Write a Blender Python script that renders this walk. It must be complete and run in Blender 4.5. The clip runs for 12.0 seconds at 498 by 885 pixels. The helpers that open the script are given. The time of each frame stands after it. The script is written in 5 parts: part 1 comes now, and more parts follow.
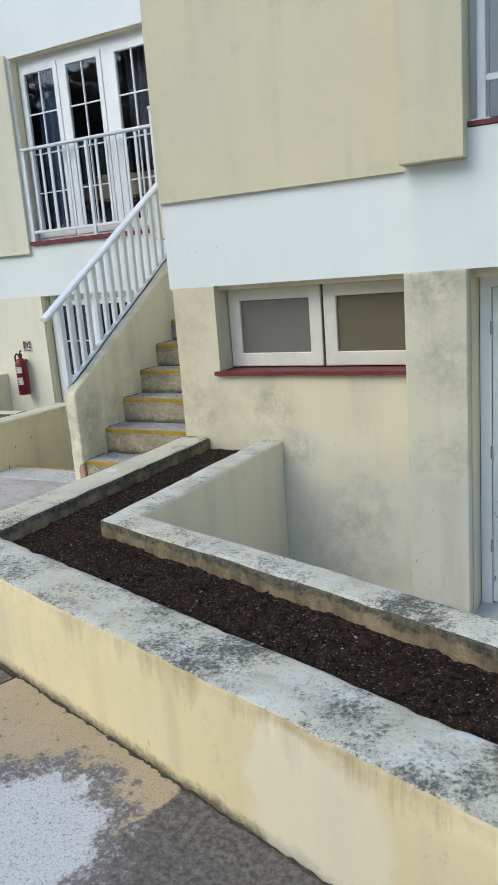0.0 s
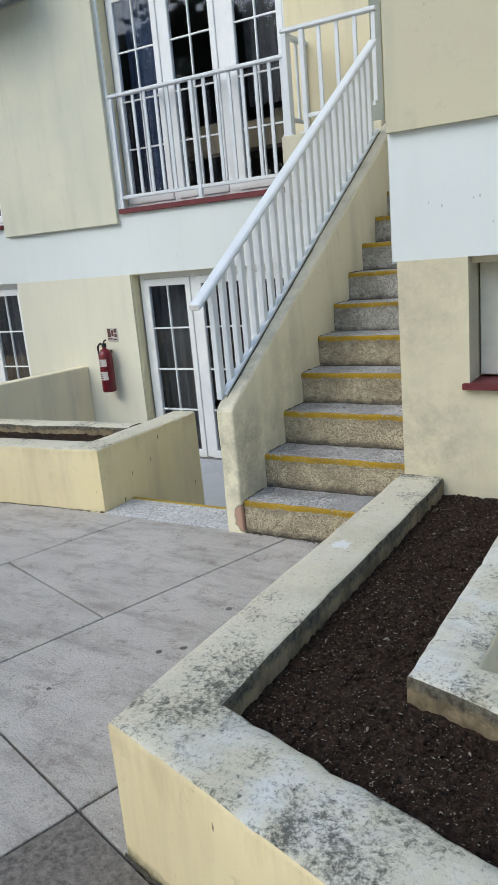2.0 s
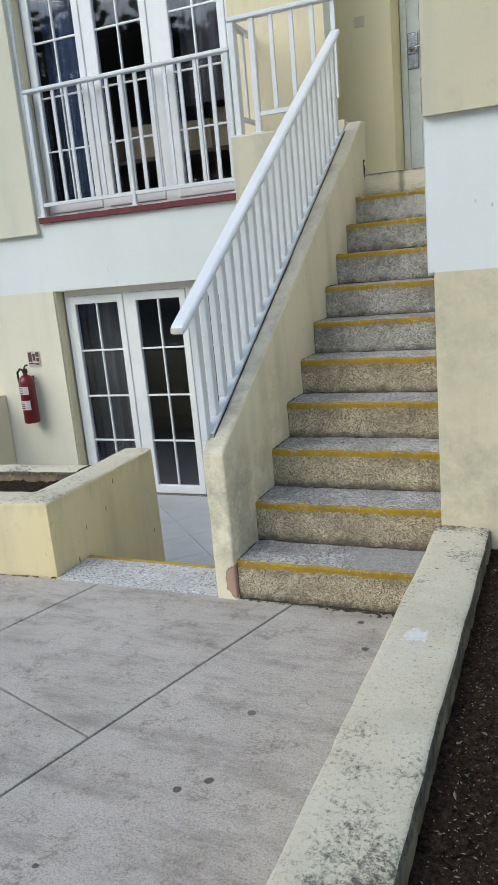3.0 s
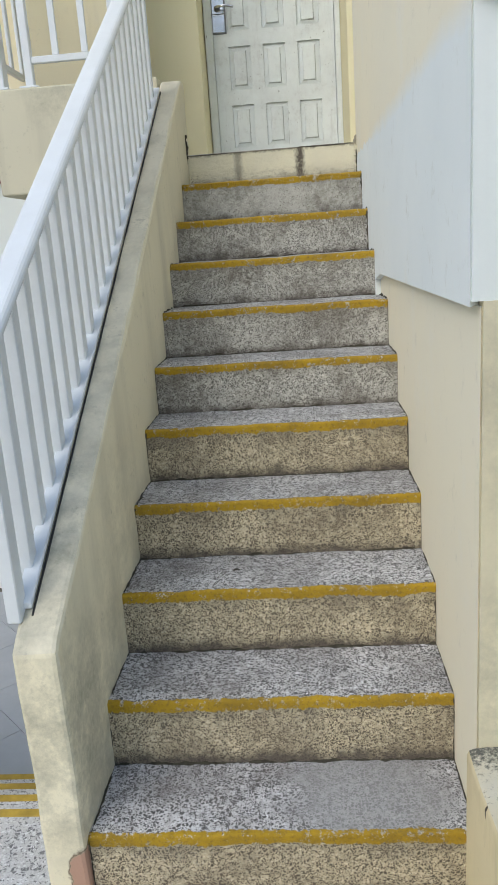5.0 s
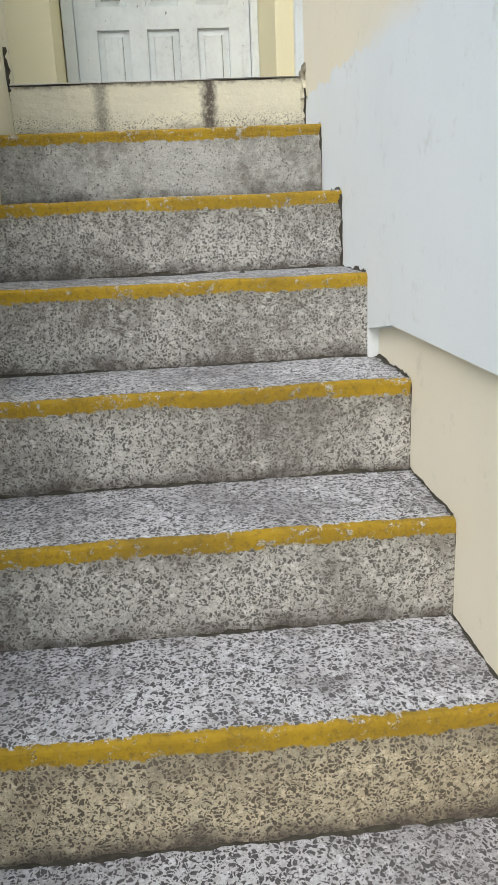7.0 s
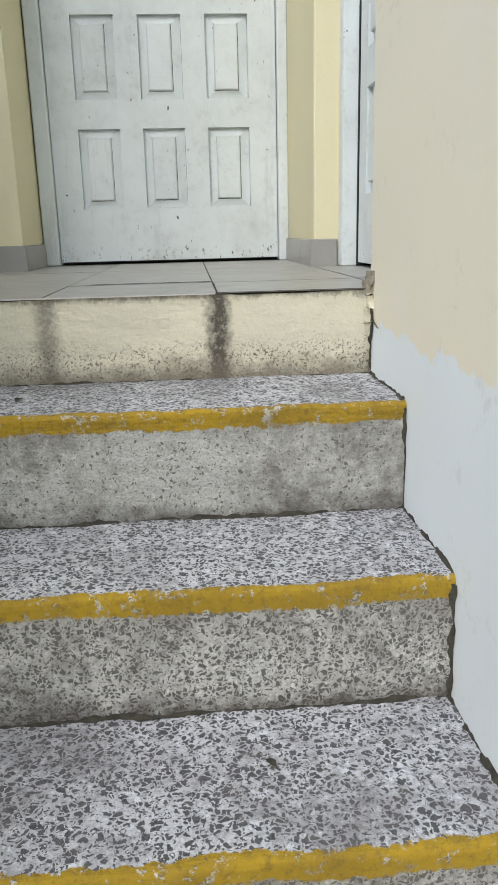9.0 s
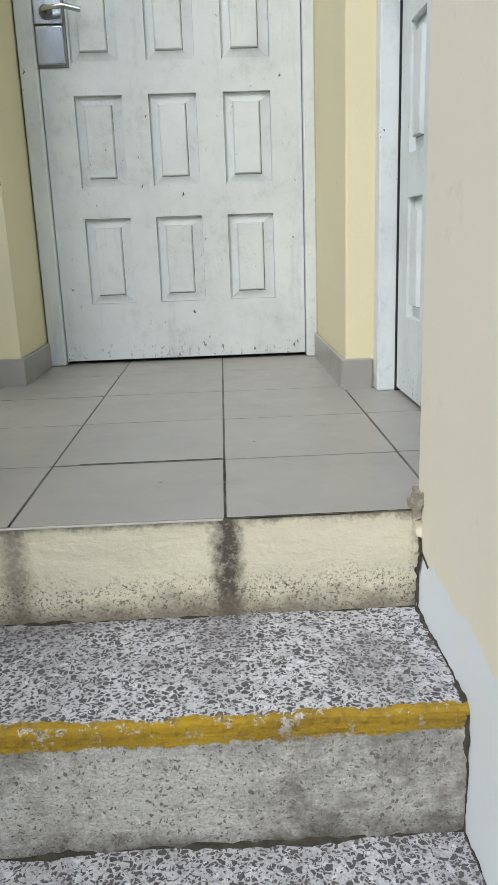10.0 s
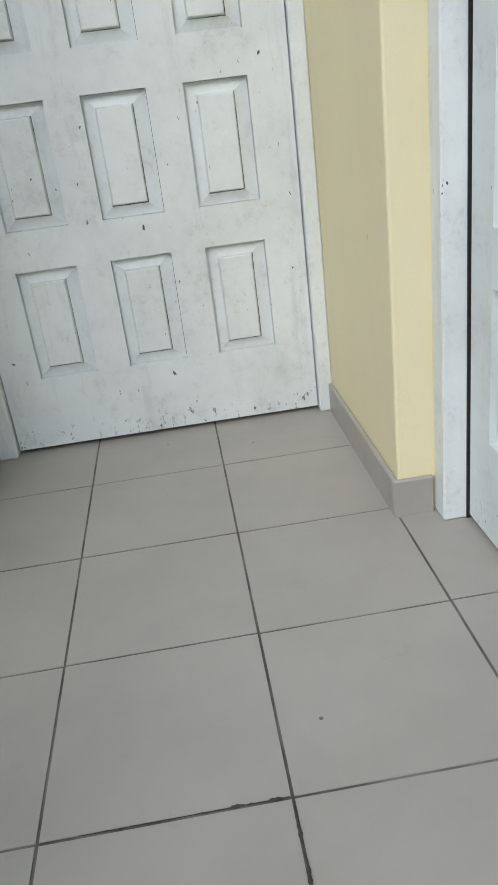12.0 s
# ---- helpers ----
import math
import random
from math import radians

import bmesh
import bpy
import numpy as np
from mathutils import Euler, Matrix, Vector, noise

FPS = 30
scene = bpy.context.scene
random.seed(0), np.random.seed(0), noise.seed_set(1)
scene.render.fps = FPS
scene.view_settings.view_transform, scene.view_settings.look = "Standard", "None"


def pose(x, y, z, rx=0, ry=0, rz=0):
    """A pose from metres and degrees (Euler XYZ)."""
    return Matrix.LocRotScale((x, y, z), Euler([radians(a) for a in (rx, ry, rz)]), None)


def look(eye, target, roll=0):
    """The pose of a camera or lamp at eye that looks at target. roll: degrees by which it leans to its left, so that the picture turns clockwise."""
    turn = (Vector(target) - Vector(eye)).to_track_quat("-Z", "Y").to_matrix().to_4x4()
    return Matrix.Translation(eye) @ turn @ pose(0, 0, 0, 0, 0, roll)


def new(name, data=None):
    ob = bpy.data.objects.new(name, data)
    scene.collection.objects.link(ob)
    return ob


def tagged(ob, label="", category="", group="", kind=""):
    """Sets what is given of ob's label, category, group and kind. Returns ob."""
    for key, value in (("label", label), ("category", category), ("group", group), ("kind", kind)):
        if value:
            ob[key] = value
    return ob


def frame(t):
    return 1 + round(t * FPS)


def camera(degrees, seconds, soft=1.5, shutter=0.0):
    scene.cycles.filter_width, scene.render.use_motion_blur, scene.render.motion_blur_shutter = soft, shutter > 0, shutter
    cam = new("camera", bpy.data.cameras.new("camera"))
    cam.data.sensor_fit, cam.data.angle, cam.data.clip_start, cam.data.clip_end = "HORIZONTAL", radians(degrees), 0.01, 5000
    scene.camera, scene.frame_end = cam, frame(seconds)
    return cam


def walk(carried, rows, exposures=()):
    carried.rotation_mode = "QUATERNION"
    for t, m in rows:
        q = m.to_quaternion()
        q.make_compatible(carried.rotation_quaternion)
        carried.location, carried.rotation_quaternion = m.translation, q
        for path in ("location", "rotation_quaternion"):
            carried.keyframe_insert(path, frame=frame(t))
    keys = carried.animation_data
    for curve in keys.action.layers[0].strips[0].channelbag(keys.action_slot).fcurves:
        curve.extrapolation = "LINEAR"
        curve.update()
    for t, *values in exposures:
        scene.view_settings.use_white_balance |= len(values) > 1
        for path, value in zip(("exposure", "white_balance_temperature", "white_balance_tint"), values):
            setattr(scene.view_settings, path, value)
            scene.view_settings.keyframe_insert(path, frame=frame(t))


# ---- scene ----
cam = camera(36.7, 12.0, soft=0.9)
METRES, EYE, TILT, LEAN, TURN = 8.7, 1.533, 0.0, 0.0, 29.1
EXPO = [(0.0, 0.81, 6530, 5), (4.2, 0.78, 6610, 5), (5.2, 0.84, 6650, 6), (6.5, 1.05, 6650, 7), (8.5, 0.96, 6400, 7), (10.0, 0.88, 6330, 8), (11.0, 0.78, 6280, 8), (12.0, 0.82, 6250, 8)]
SKY, SUN, SUN_AZ, SUN_SIZE = 0.135, 0.8, 212.0, 50.0
ROWS = [
    (0.0, 0.0, 0.0, 0.0, -0.99, -12.92, 4.34),
    (0.5, -0.025, 0.05, -0.0014, -1.83, -12.7, 5.02),
    (1.0, -0.0576, 0.0954, 0.0002, 1.22, -12.54, 5.15),
    (1.5, -0.089, 0.1408, 0.0015, 1.92, -13.48, 5.47),
    (2.0, -0.1181, 0.1896, 0.0031, 1.41, -14.41, 4.99),
    (2.5, -0.1462, 0.231, 0.0045, -1.81, -14.3, 5.04),
    (4.5, -0.1839, 0.4184, 0.0042, -20.98, -14.13, 4.1),
    (5.0, -0.1732, 0.4667, 0.006, -25.69, -14.7, 3.88),
    (5.5, -0.1562, 0.5171, 0.0076, -29.83, -15.21, 3.66),
    (6.0, -0.1291, 0.5634, 0.0099, -32.28, -15.66, 3.55),
    (6.5, -0.1074, 0.6064, 0.0093, -33.7, -16.12, 3.36),
    (8.5, -0.0317, 0.7202, 0.0571, -35.51, -17.0, 0.17),
    (9.0, -0.0202, 0.7419, 0.0736, -33.45, -15.67, 1.4),
    (9.5, -0.0092, 0.7596, 0.0904, -32.97, -15.03, 1.49),
    (10.0, 0.0065, 0.7763, 0.1076, -31.21, -15.16, 2.01),
    (10.5, 0.0105, 0.7972, 0.1187, -30.83, -17.04, 3.88),
    (11.0, 0.0184, 0.8138, 0.1324, -35.25, -19.18, 2.36),
    (11.5, 0.0323, 0.8323, 0.1445, -35.2, -21.7, 2.92),
    (12.0, 0.0397, 0.8491, 0.1543, -35.99, -24.44, 6.63),
]
walk(cam, [(t, pose(0, 0, EYE, TILT, LEAN, TURN) @ pose(METRES * x, METRES * y, METRES * z, 90 + pitch, roll, yaw)) for t, x, y, z, yaw, pitch, roll in ROWS],
     exposures=EXPO)

# ---- world and light: open shade under a bright hazy sky ----
world = bpy.data.worlds.new("sky")
scene.world = world
world.use_nodes = True
wn = world.node_tree
wn.nodes.clear()
sky = wn.nodes.new("ShaderNodeTexSky")
sky.sky_type = "NISHITA"
sky.sun_disc = False
sky.sun_elevation = radians(42)
sky.sun_rotation = radians(SUN_AZ)
sky.air_density, sky.dust_density, sky.ozone_density = 1.0, 1.5, 1.5
wbg = wn.nodes.new("ShaderNodeBackground")
wbg.inputs["Strength"].default_value = SKY
wout = wn.nodes.new("ShaderNodeOutputWorld")
wn.links.new(sky.outputs[0], wbg.inputs[0])
wn.links.new(wbg.outputs[0], wout.inputs[0])
sun_data = bpy.data.lights.new("sun", "SUN")
sun_data.energy, sun_data.angle, sun_data.color = SUN, radians(SUN_SIZE), (1.0, 0.98, 0.94)
sun = new("sun", sun_data)
az, el = radians(SUN_AZ), radians(42)
sun.matrix_basis = look((0, 0, 0), (-math.sin(az) * math.cos(el), -math.cos(az) * math.cos(el), -math.sin(el)))
sun.location = (0, -4, 12)


# ---- materials ----
class Net:
    """A node material, with short calls for the nodes that it needs."""

    def __init__(self, name, rough=0.8, metal=0.0, spec=0.5):
        self.mat = bpy.data.materials.new(name)
        self.mat.use_nodes = True
        self.nt = self.mat.node_tree
        self.bsdf = self.nt.nodes["Principled BSDF"]
        self.bsdf.inputs["Roughness"].default_value = rough
        self.bsdf.inputs["Metallic"].default_value = metal
        self.bsdf.inputs["Specular IOR Level"].default_value = spec
        self.place = self.nt.nodes.new("ShaderNodeNewGeometry").outputs["Position"]
        self.local = None

    def own(self):
        if self.local is None:
            self.local = self.nt.nodes.new("ShaderNodeTexCoord").outputs["Object"]
        return self.local

    def feed(self, socket, value):
        if isinstance(value, bpy.types.NodeSocket):
            self.nt.links.new(value, socket)
        elif isinstance(value, tuple) and len(value) == 3 and socket.type == "RGBA":
            socket.default_value = (*value, 1)
        else:
            socket.default_value = value

    def stretch(self, scale, vec=None, turn=0.0, shift=(0, 0, 0)):
        n = self.nt.nodes.new("ShaderNodeMapping")
        self.feed(n.inputs["Vector"], vec or self.place)
        n.inputs["Scale"].default_value = scale
        n.inputs["Rotation"].default_value = (0, 0, turn)
        n.inputs["Location"].default_value = shift
        return n.outputs[0]

    def noise(self, scale, detail=5, rough=0.55, vec=None, warp=0.0):
        n = self.nt.nodes.new("ShaderNodeTexNoise")
        self.feed(n.inputs["Vector"], vec or self.place)
        n.inputs["Scale"].default_value, n.inputs["Detail"].default_value = scale, detail
        n.inputs["Roughness"].default_value, n.inputs["Distortion"].default_value = rough, warp
        return n.outputs["Fac"]

    def cells(self, scale, vec=None, feature="F1", out="Color", rand=1.0):
        n = self.nt.nodes.new("ShaderNodeTexVoronoi")
        n.feature = feature
        self.feed(n.inputs["Vector"], vec or self.place)
        n.inputs["Scale"].default_value, n.inputs["Randomness"].default_value = scale, rand
        return n.outputs[out]

    def ramp(self, fac, lo, hi, a=0.0, b=1.0):
        n = self.nt.nodes.new("ShaderNodeMapRange")
        self.feed(n.inputs["Value"], fac)
        n.inputs["From Min"].default_value, n.inputs["From Max"].default_value = lo, hi
        n.inputs["To Min"].default_value, n.inputs["To Max"].default_value = a, b
        return n.outputs[0]

    def math(self, op, a, b=0.0):
        n = self.nt.nodes.new("ShaderNodeMath")
        n.operation = op
        self.feed(n.inputs[0], a)
        self.feed(n.inputs[1], b)
        return n.outputs[0]

    def axis(self, vec=None):
        n = self.nt.nodes.new("ShaderNodeSeparateXYZ")
        self.feed(n.inputs[0], vec or self.place)
        return n.outputs

    def near(self, centre, radius, vec=None):
        """1 at a place, falling to 0 at the radius."""
        n = self.nt.nodes.new("ShaderNodeVectorMath")
        n.operation = "DISTANCE"
        self.feed(n.inputs[0], vec or self.place)
        n.inputs[1].default_value = centre
        return self.ramp(n.outputs["Value"], radius, 0.0)

    def mix(self, fac, a, b):
        n = self.nt.nodes.new("ShaderNodeMix")
        n.data_type = "RGBA"
        self.feed(n.inputs[0], fac)
        self.feed(n.inputs[6], a)
        self.feed(n.inputs[7], b)
        return n.outputs[2]

    def tint(self, amount=0.08):
        n = self.nt.nodes.new("ShaderNodeObjectInfo")
        return self.ramp(n.outputs["Random"], 0, 1, 1 - amount, 1 + amount)

    def done(self, colour, bump=None, strength=0.3, depth=0.01, rough=None):
        self.feed(self.bsdf.inputs["Base Color"], colour)
        if rough is not None:
            self.feed(self.bsdf.inputs["Roughness"], rough)
        if bump is not None:
            n = self.nt.nodes.new("ShaderNodeBump")
            n.inputs["Strength"].default_value, n.inputs["Distance"].default_value = strength, depth
            self.feed(n.inputs["Height"], bump)
            self.nt.links.new(n.outputs[0], self.bsdf.inputs["Normal"])
        return self.mat


def plaster(name, main, other, stain, streak=0.35, specks=0.5, rough=0.88, grey=0.0, brick=None, spots=(), fade=(), drips=False):
    m = Net(name, rough)
    broad = m.noise(1.1, 6, 0.6)
    col = m.mix(m.ramp(broad, 0.35, 0.65), main, other)
    vast = m.noise(0.42, 4, 0.5, m.stretch((1, 1, 0.8), shift=(2.3, 0.7, 4.1)))
    col = m.mix(m.ramp(vast, 0.42, 0.62, 0, 0.55), col, tuple(0.5 * a + 0.5 * b for a, b in zip(other, stain)))
    # turns greyer round each given point; the points lie low on the wall
    for at, size, depth in fade:
        worn = m.math("ADD", m.near(at, size), m.ramp(m.noise(2.6, 6, 0.65), 0.25, 0.75, -0.3, 0.3))
        col = m.mix(m.ramp(worn, 0.2, 0.75, 0, depth), col, (0.60, 0.59, 0.52))
    for at, size, depth in spots:
        mould = m.math("MULTIPLY", m.ramp(m.near(at, size), 0.0, 0.6), m.ramp(m.math("ADD", m.math("MULTIPLY", m.noise(6.0, 8, 0.7), 0.75), m.math("MULTIPLY", m.noise(55, 6, 0.75), 0.25)), 0.42, 0.62))
        col = m.mix(m.math("MULTIPLY", mould, depth), col, (0.25, 0.25, 0.19))
    run = m.noise(1.0, 5, 0.6, m.stretch((5.0, 5.0, 0.55)))
    col = m.mix(m.math("MULTIPLY", m.ramp(run, 0.5, 0.74), streak), col, stain)
    blot = m.noise(3.4, 9, 0.7, warp=0.4)
    col = m.mix(m.math("MULTIPLY", m.ramp(blot, 0.6, 0.76), streak * 0.9 + grey), col, stain)
    blotch = m.math("ADD", m.math("MULTIPLY", m.noise(9, 12, 0.8), 0.6), m.math("MULTIPLY", m.noise(60, 6, 0.7), 0.4))
    col = m.mix(m.ramp(blotch, 0.55, 0.66, 0, streak * 1.3), col, stain)
    if brick:
        gone = m.math("ADD", m.near(brick, 0.075, m.stretch((1.0, 1.0, 0.6), shift=(0, 0, 0.036))), m.ramp(m.noise(22, 5), 0, 1, -0.35, 0.35))
        col = m.mix(m.ramp(gone, 0.38, 0.42), col, (0.45, 0.28, 0.21))
        col = m.mix(m.math("MULTIPLY", m.ramp(gone, 0.30, 0.38), m.ramp(gone, 0.42, 0.38)), col, (0.16, 0.12, 0.08))
    if drips:
        z = m.axis()[2]
        hang = m.ramp(m.noise(1.0, 7, 0.72, m.stretch((5.5, 5.5, 0.4))), 0.44, 0.74, 0.0, 0.17)
        rag = m.ramp(m.noise(34, 7, 0.75), 0.2, 0.8, -0.03, 0.03)
        brown = m.math("MULTIPLY", m.ramp(m.math("ADD", m.math("ADD", z, hang), rag), 0.37, 0.49, 0, 0.85), m.ramp(m.axis()[0], -2.2, -1.0, 0.35, 0.9))
        col = m.mix(brown, col, (0.33, 0.25, 0.13))
        low = m.math("ADD", z, m.math("ADD", m.ramp(m.noise(5, 6, 0.7), 0.3, 0.7, -0.02, 0.02), m.ramp(m.noise(60, 7, 0.8), 0.2, 0.8, -0.022, 0.022)))
        col = m.mix(m.math("MULTIPLY", m.ramp(low, 0.050, 0.006, 0, 0.9), m.ramp(m.axis()[0], -4.5, -4.4)), col, (0.10, 0.08, 0.045))
        few = m.ramp(m.noise(3.4, 3, 0.5, m.stretch((1, 1, 1), shift=(8, 3, 1))), 0.5, 0.56)
        slim = m.math("ADD", m.cells(6.5, m.stretch((2.4, 2.4, 0.55), turn=0.1), out="Distance"), m.ramp(m.noise(70, 3), 0, 1, -0.03, 0.03))
        col = m.mix(m.math("MULTIPLY", m.ramp(slim, 0.085, 0.06), few), col, (0.07, 0.055, 0.04))
        bare = m.math("ADD", m.near((-0.70, 1.47, 0.13), 0.40, m.stretch((1, 1, 0.8), shift=(0, 0, 0.026))), m.ramp(m.noise(3.2, 7, 0.55), 0, 1, -0.45, 0.45))
        col = m.mix(m.ramp(bare, 0.34, 0.46, 0, 0.55), col, (0.78, 0.74, 0.60))
    dot = m.cells(20, m.stretch((1, 1, 0.45)), out="Distance")
    keep = m.ramp(m.noise(2.6, 3), 0.58, 0.66)
    col = m.mix(m.math("MULTIPLY", m.math("MULTIPLY", m.ramp(dot, 0.085, 0.06), keep), specks), col, (0.08, 0.07, 0.055))
    fine = m.math("ADD", m.noise(160, 3), m.math("MULTIPLY", m.noise(14, 4), 2.2))
    return m.done(col, fine, 0.13, 0.006)


WHITE = (0.77, 0.815, 0.81)
M_CREAM = plaster("cream plaster", (0.76, 0.68, 0.45), (0.73, 0.67, 0.49), (0.42, 0.39, 0.30), 0.4, fade=(((-1.75, 4.35, -0.25), 1.0, 0.75), ((-0.95, 4.35, -0.3), 0.9, 0.7), ((-2.2, 4.35, 0.2), 0.5, 0.5)), spots=(((-2.25, 4.35, 0.62), 0.28, 0.6), ((-2.80, 4.35, 0.62), 0.34, 0.5), ((-2.05, 4.35, 0.36), 0.18, 0.6), ((-2.85, 4.35, 1.25), 0.4, 0.35), ((-1.62, 4.35, 0.05), 0.35, 0.35), ((-1.75, 4.35, -0.35), 0.5, 0.4)))
M_PALE = plaster("pale cream plaster", (0.77, 0.745, 0.60), (0.73, 0.71, 0.58), (0.54, 0.53, 0.46), 0.25, 0.2)
M_SLAB = plaster("weathered cream plaster", (0.65, 0.60, 0.41), (0.62, 0.575, 0.42), (0.45, 0.45, 0.36), 0.55, 0.25)
M_PARAPET = plaster("cream parapet plaster", (0.82, 0.76, 0.57), (0.76, 0.715, 0.55), (0.40, 0.375, 0.29), 0.45, 0.5, brick=(-3.885, 4.318, 0.09), spots=(((-3.93, 4.318, 0.45), 0.4, 0.65), ((-3.88, 4.62, 0.40), 0.40, 0.5), ((-3.87, 5.0, 0.75), 0.40, 0.35)))
M_PANEL = plaster("pale weathered plaster", (0.72, 0.70, 0.55), (0.65, 0.65, 0.53), (0.50, 0.51, 0.43), 0.4, 0.15)
M_BAND = plaster("white plaster", WHITE, (0.73, 0.78, 0.785), (0.56, 0.60, 0.58), 0.12, 0.35)
M_STAINED = plaster("stained grey plaster", (0.71, 0.67, 0.51), (0.64, 0.61, 0.48), (0.33, 0.32, 0.26), 0.5, 0.8, fade=(((-1.1, 4.26, -0.2), 1.0, 0.7),), spots=(((-1.12, 4.26, 1.40), 0.26, 0.8), ((-1.02, 4.26, 0.95), 0.30, 0.55), ((-1.02, 4.26, 0.35), 0.28, 0.5), ((-4.5, 7.0, 2.44), 0.24, 0.5)))
M_PLANTER = plaster("yellow painted render", (0.81, 0.69, 0.39), (0.80, 0.70, 0.46), (0.36, 0.29, 0.19), 0.3, 1.0, drips=True)
M_ALCOVE = plaster("yellow interior paint", (0.82, 0.75, 0.48), (0.80, 0.74, 0.50), (0.58, 0.50, 0.30), 0.12, 0.4, 0.6)
M_WELL = plaster("pale grey render", (0.76, 0.67, 0.47), (0.76, 0.69, 0.51), (0.46, 0.43, 0.35), 0.4, 0.4)


def side_paint():
    m = Net("cream and white wall paint", 0.85)
    z = m.math("ADD", m.axis()[2], m.ramp(m.noise(7, 4), 0, 1, -0.03, 0.03))
    broad = m.noise(1.2, 5)
    cream = m.mix(m.ramp(broad, 0.35, 0.65), (0.84, 0.78, 0.615), (0.81, 0.76, 0.615))
    white = m.mix(m.ramp(broad, 0.3, 0.7), (0.81, 0.85, 0.85), (0.74, 0.79, 0.80))
    zb = m.axis()[2]
    chipped = m.math("ADD", zb, m.math("ADD", m.ramp(m.noise(9, 6, 0.7), 0.2, 0.8, -0.03, 0.03), m.ramp(m.noise(70, 5, 0.75), 0.2, 0.8, -0.008, 0.008)))
    sharp = m.ramp(m.axis()[1], 6.0, 6.5)
    top = m.math("ADD", m.math("MULTIPLY", m.ramp(chipped, 1.996, 1.990), sharp), m.math("MULTIPLY", m.ramp(z, 2.03, 1.96), m.math("SUBTRACT", 1.0, sharp)))
    low = m.math("MAXIMUM", m.ramp(m.math("ADD", zb, m.ramp(m.axis()[1], 6.00, 6.19, 0, 0.033)), 1.433, 1.437), m.ramp(m.axis()[1], 6.186, 6.189))
    col = m.mix(m.math("MULTIPLY", top, low), cream, white)
    dot = m.cells(15, m.stretch((1, 1, 0.6)), out="Distance")
    keep = m.ramp(m.noise(3.1, 3), 0.60, 0.66)
    col = m.mix(m.math("MULTIPLY", m.ramp(dot, 0.055, 0.035), keep), col, (0.15, 0.14, 0.12))
    worn = m.noise(2.2, 9, 0.68, m.stretch((1, 1, 0.7)))
    col = m.mix(m.ramp(worn, 0.55, 0.68, 0, 0.45), col, (0.80, 0.78, 0.70))
    col = m.mix(m.ramp(m.noise(12, 9, 0.78), 0.58, 0.7, 0, 0.3), col, (0.45, 0.43, 0.36))
    fine = m.math("ADD", m.noise(150, 3), m.math("MULTIPLY", m.noise(11, 4), 2.5))
    return m.done(col, fine, 0.10, 0.006)


M_SIDE = side_paint()


def coping():
    """Unpainted, lichen-grown top of the planter walls."""
    m = Net("weathered concrete coping", 0.92)
    broad = m.noise(2.2, 6)
    col = m.mix(m.ramp(broad, 0.35, 0.65), (0.62, 0.61, 0.52), (0.58, 0.54, 0.41))
    white = m.noise(5.0, 10, 0.68)
    col = m.mix(m.ramp(white, 0.46, 0.64, 0, 0.85), col, (0.66, 0.685, 0.665))
    smear = m.noise(4.2, 9, 0.66, m.stretch((1.0, 2.2, 1.0), turn=0.3, shift=(1.7, 4.4, 0)), warp=0.4)
    col = m.mix(m.ramp(smear, 0.50, 0.70, 0, 0.6), col, (0.29, 0.295, 0.28))
    corner = m.math("MULTIPLY", m.ramp(m.math("ADD", m.near((-2.35, 2.22, 0.42), 0.55), m.ramp(m.noise(5, 6, 0.7), 0, 1, -0.3, 0.3)), 0.25, 0.75), 0.035)
    arm = m.math("ADD", m.axis()[0], m.math("ADD", m.ramp(m.axis()[1], 2.2, 2.6, 0.10, -0.25), m.ramp(m.noise(4, 6, 0.7), 0.25, 0.75, -0.14, 0.14)))
    col = m.mix(m.ramp(arm, -2.60, -2.86, 0, 0.75), col, (0.64, 0.59, 0.45))
    y = m.axis()[1]
    patch = m.math("ADD", m.math("ADD", m.ramp(m.noise(2.6, 6, 0.65), 0.38, 0.64, -0.07, 0.07), corner), m.math("ADD", m.ramp(y, 2.3, 2.8, 0.010, -0.045), m.math("MULTIPLY", m.ramp(y, 4.25, 4.31, 0.0, 0.09), m.ramp(m.axis()[0], -3.6, -3.4))))
    dark = m.math("ADD", m.math("ADD", m.math("MULTIPLY", m.noise(16.0, 12, 0.85, warp=0.3), 0.4), m.math("MULTIPLY", m.noise(75, 10, 0.8), 0.6)), patch)
    col = m.mix(m.ramp(dark, 0.488, 0.585, 0, 0.92), col, (0.060, 0.062, 0.054))
    green = m.noise(3.3, 6, 0.7)
    col = m.mix(m.ramp(green, 0.52, 0.7, 0, 0.3), col, (0.36, 0.35, 0.24))
    fleck = m.noise(90, 6, 0.75)
    col = m.mix(m.ramp(fleck, 0.57, 0.68, 0, 0.75), col, (0.08, 0.08, 0.07))
    dot = m.math("ADD", m.cells(9, out="Distance"), m.ramp(m.noise(50, 4), 0, 1, -0.08, 0.08))
    col = m.mix(m.ramp(dot, 0.07, 0.03, 0, 0.7), col, (0.07, 0.065, 0.055))
    for at, size in (((-2.86, 3.42, 0.42), 0.075), ((-0.36, 1.604, 0.42), 0.075)):
        paint = m.math("ADD", m.near(at, size), m.ramp(m.noise(38, 9, 0.8), 0.25, 0.75, -0.7, 0.5))
        col = m.mix(m.ramp(paint, 0.40, 0.50, 0, 0.8), col, (0.72, 0.745, 0.76))
    return m.done(col, m.math("ADD", m.noise(70, 5, 0.7), m.math("MULTIPLY", dark, 2.0)), 0.45, 0.01)


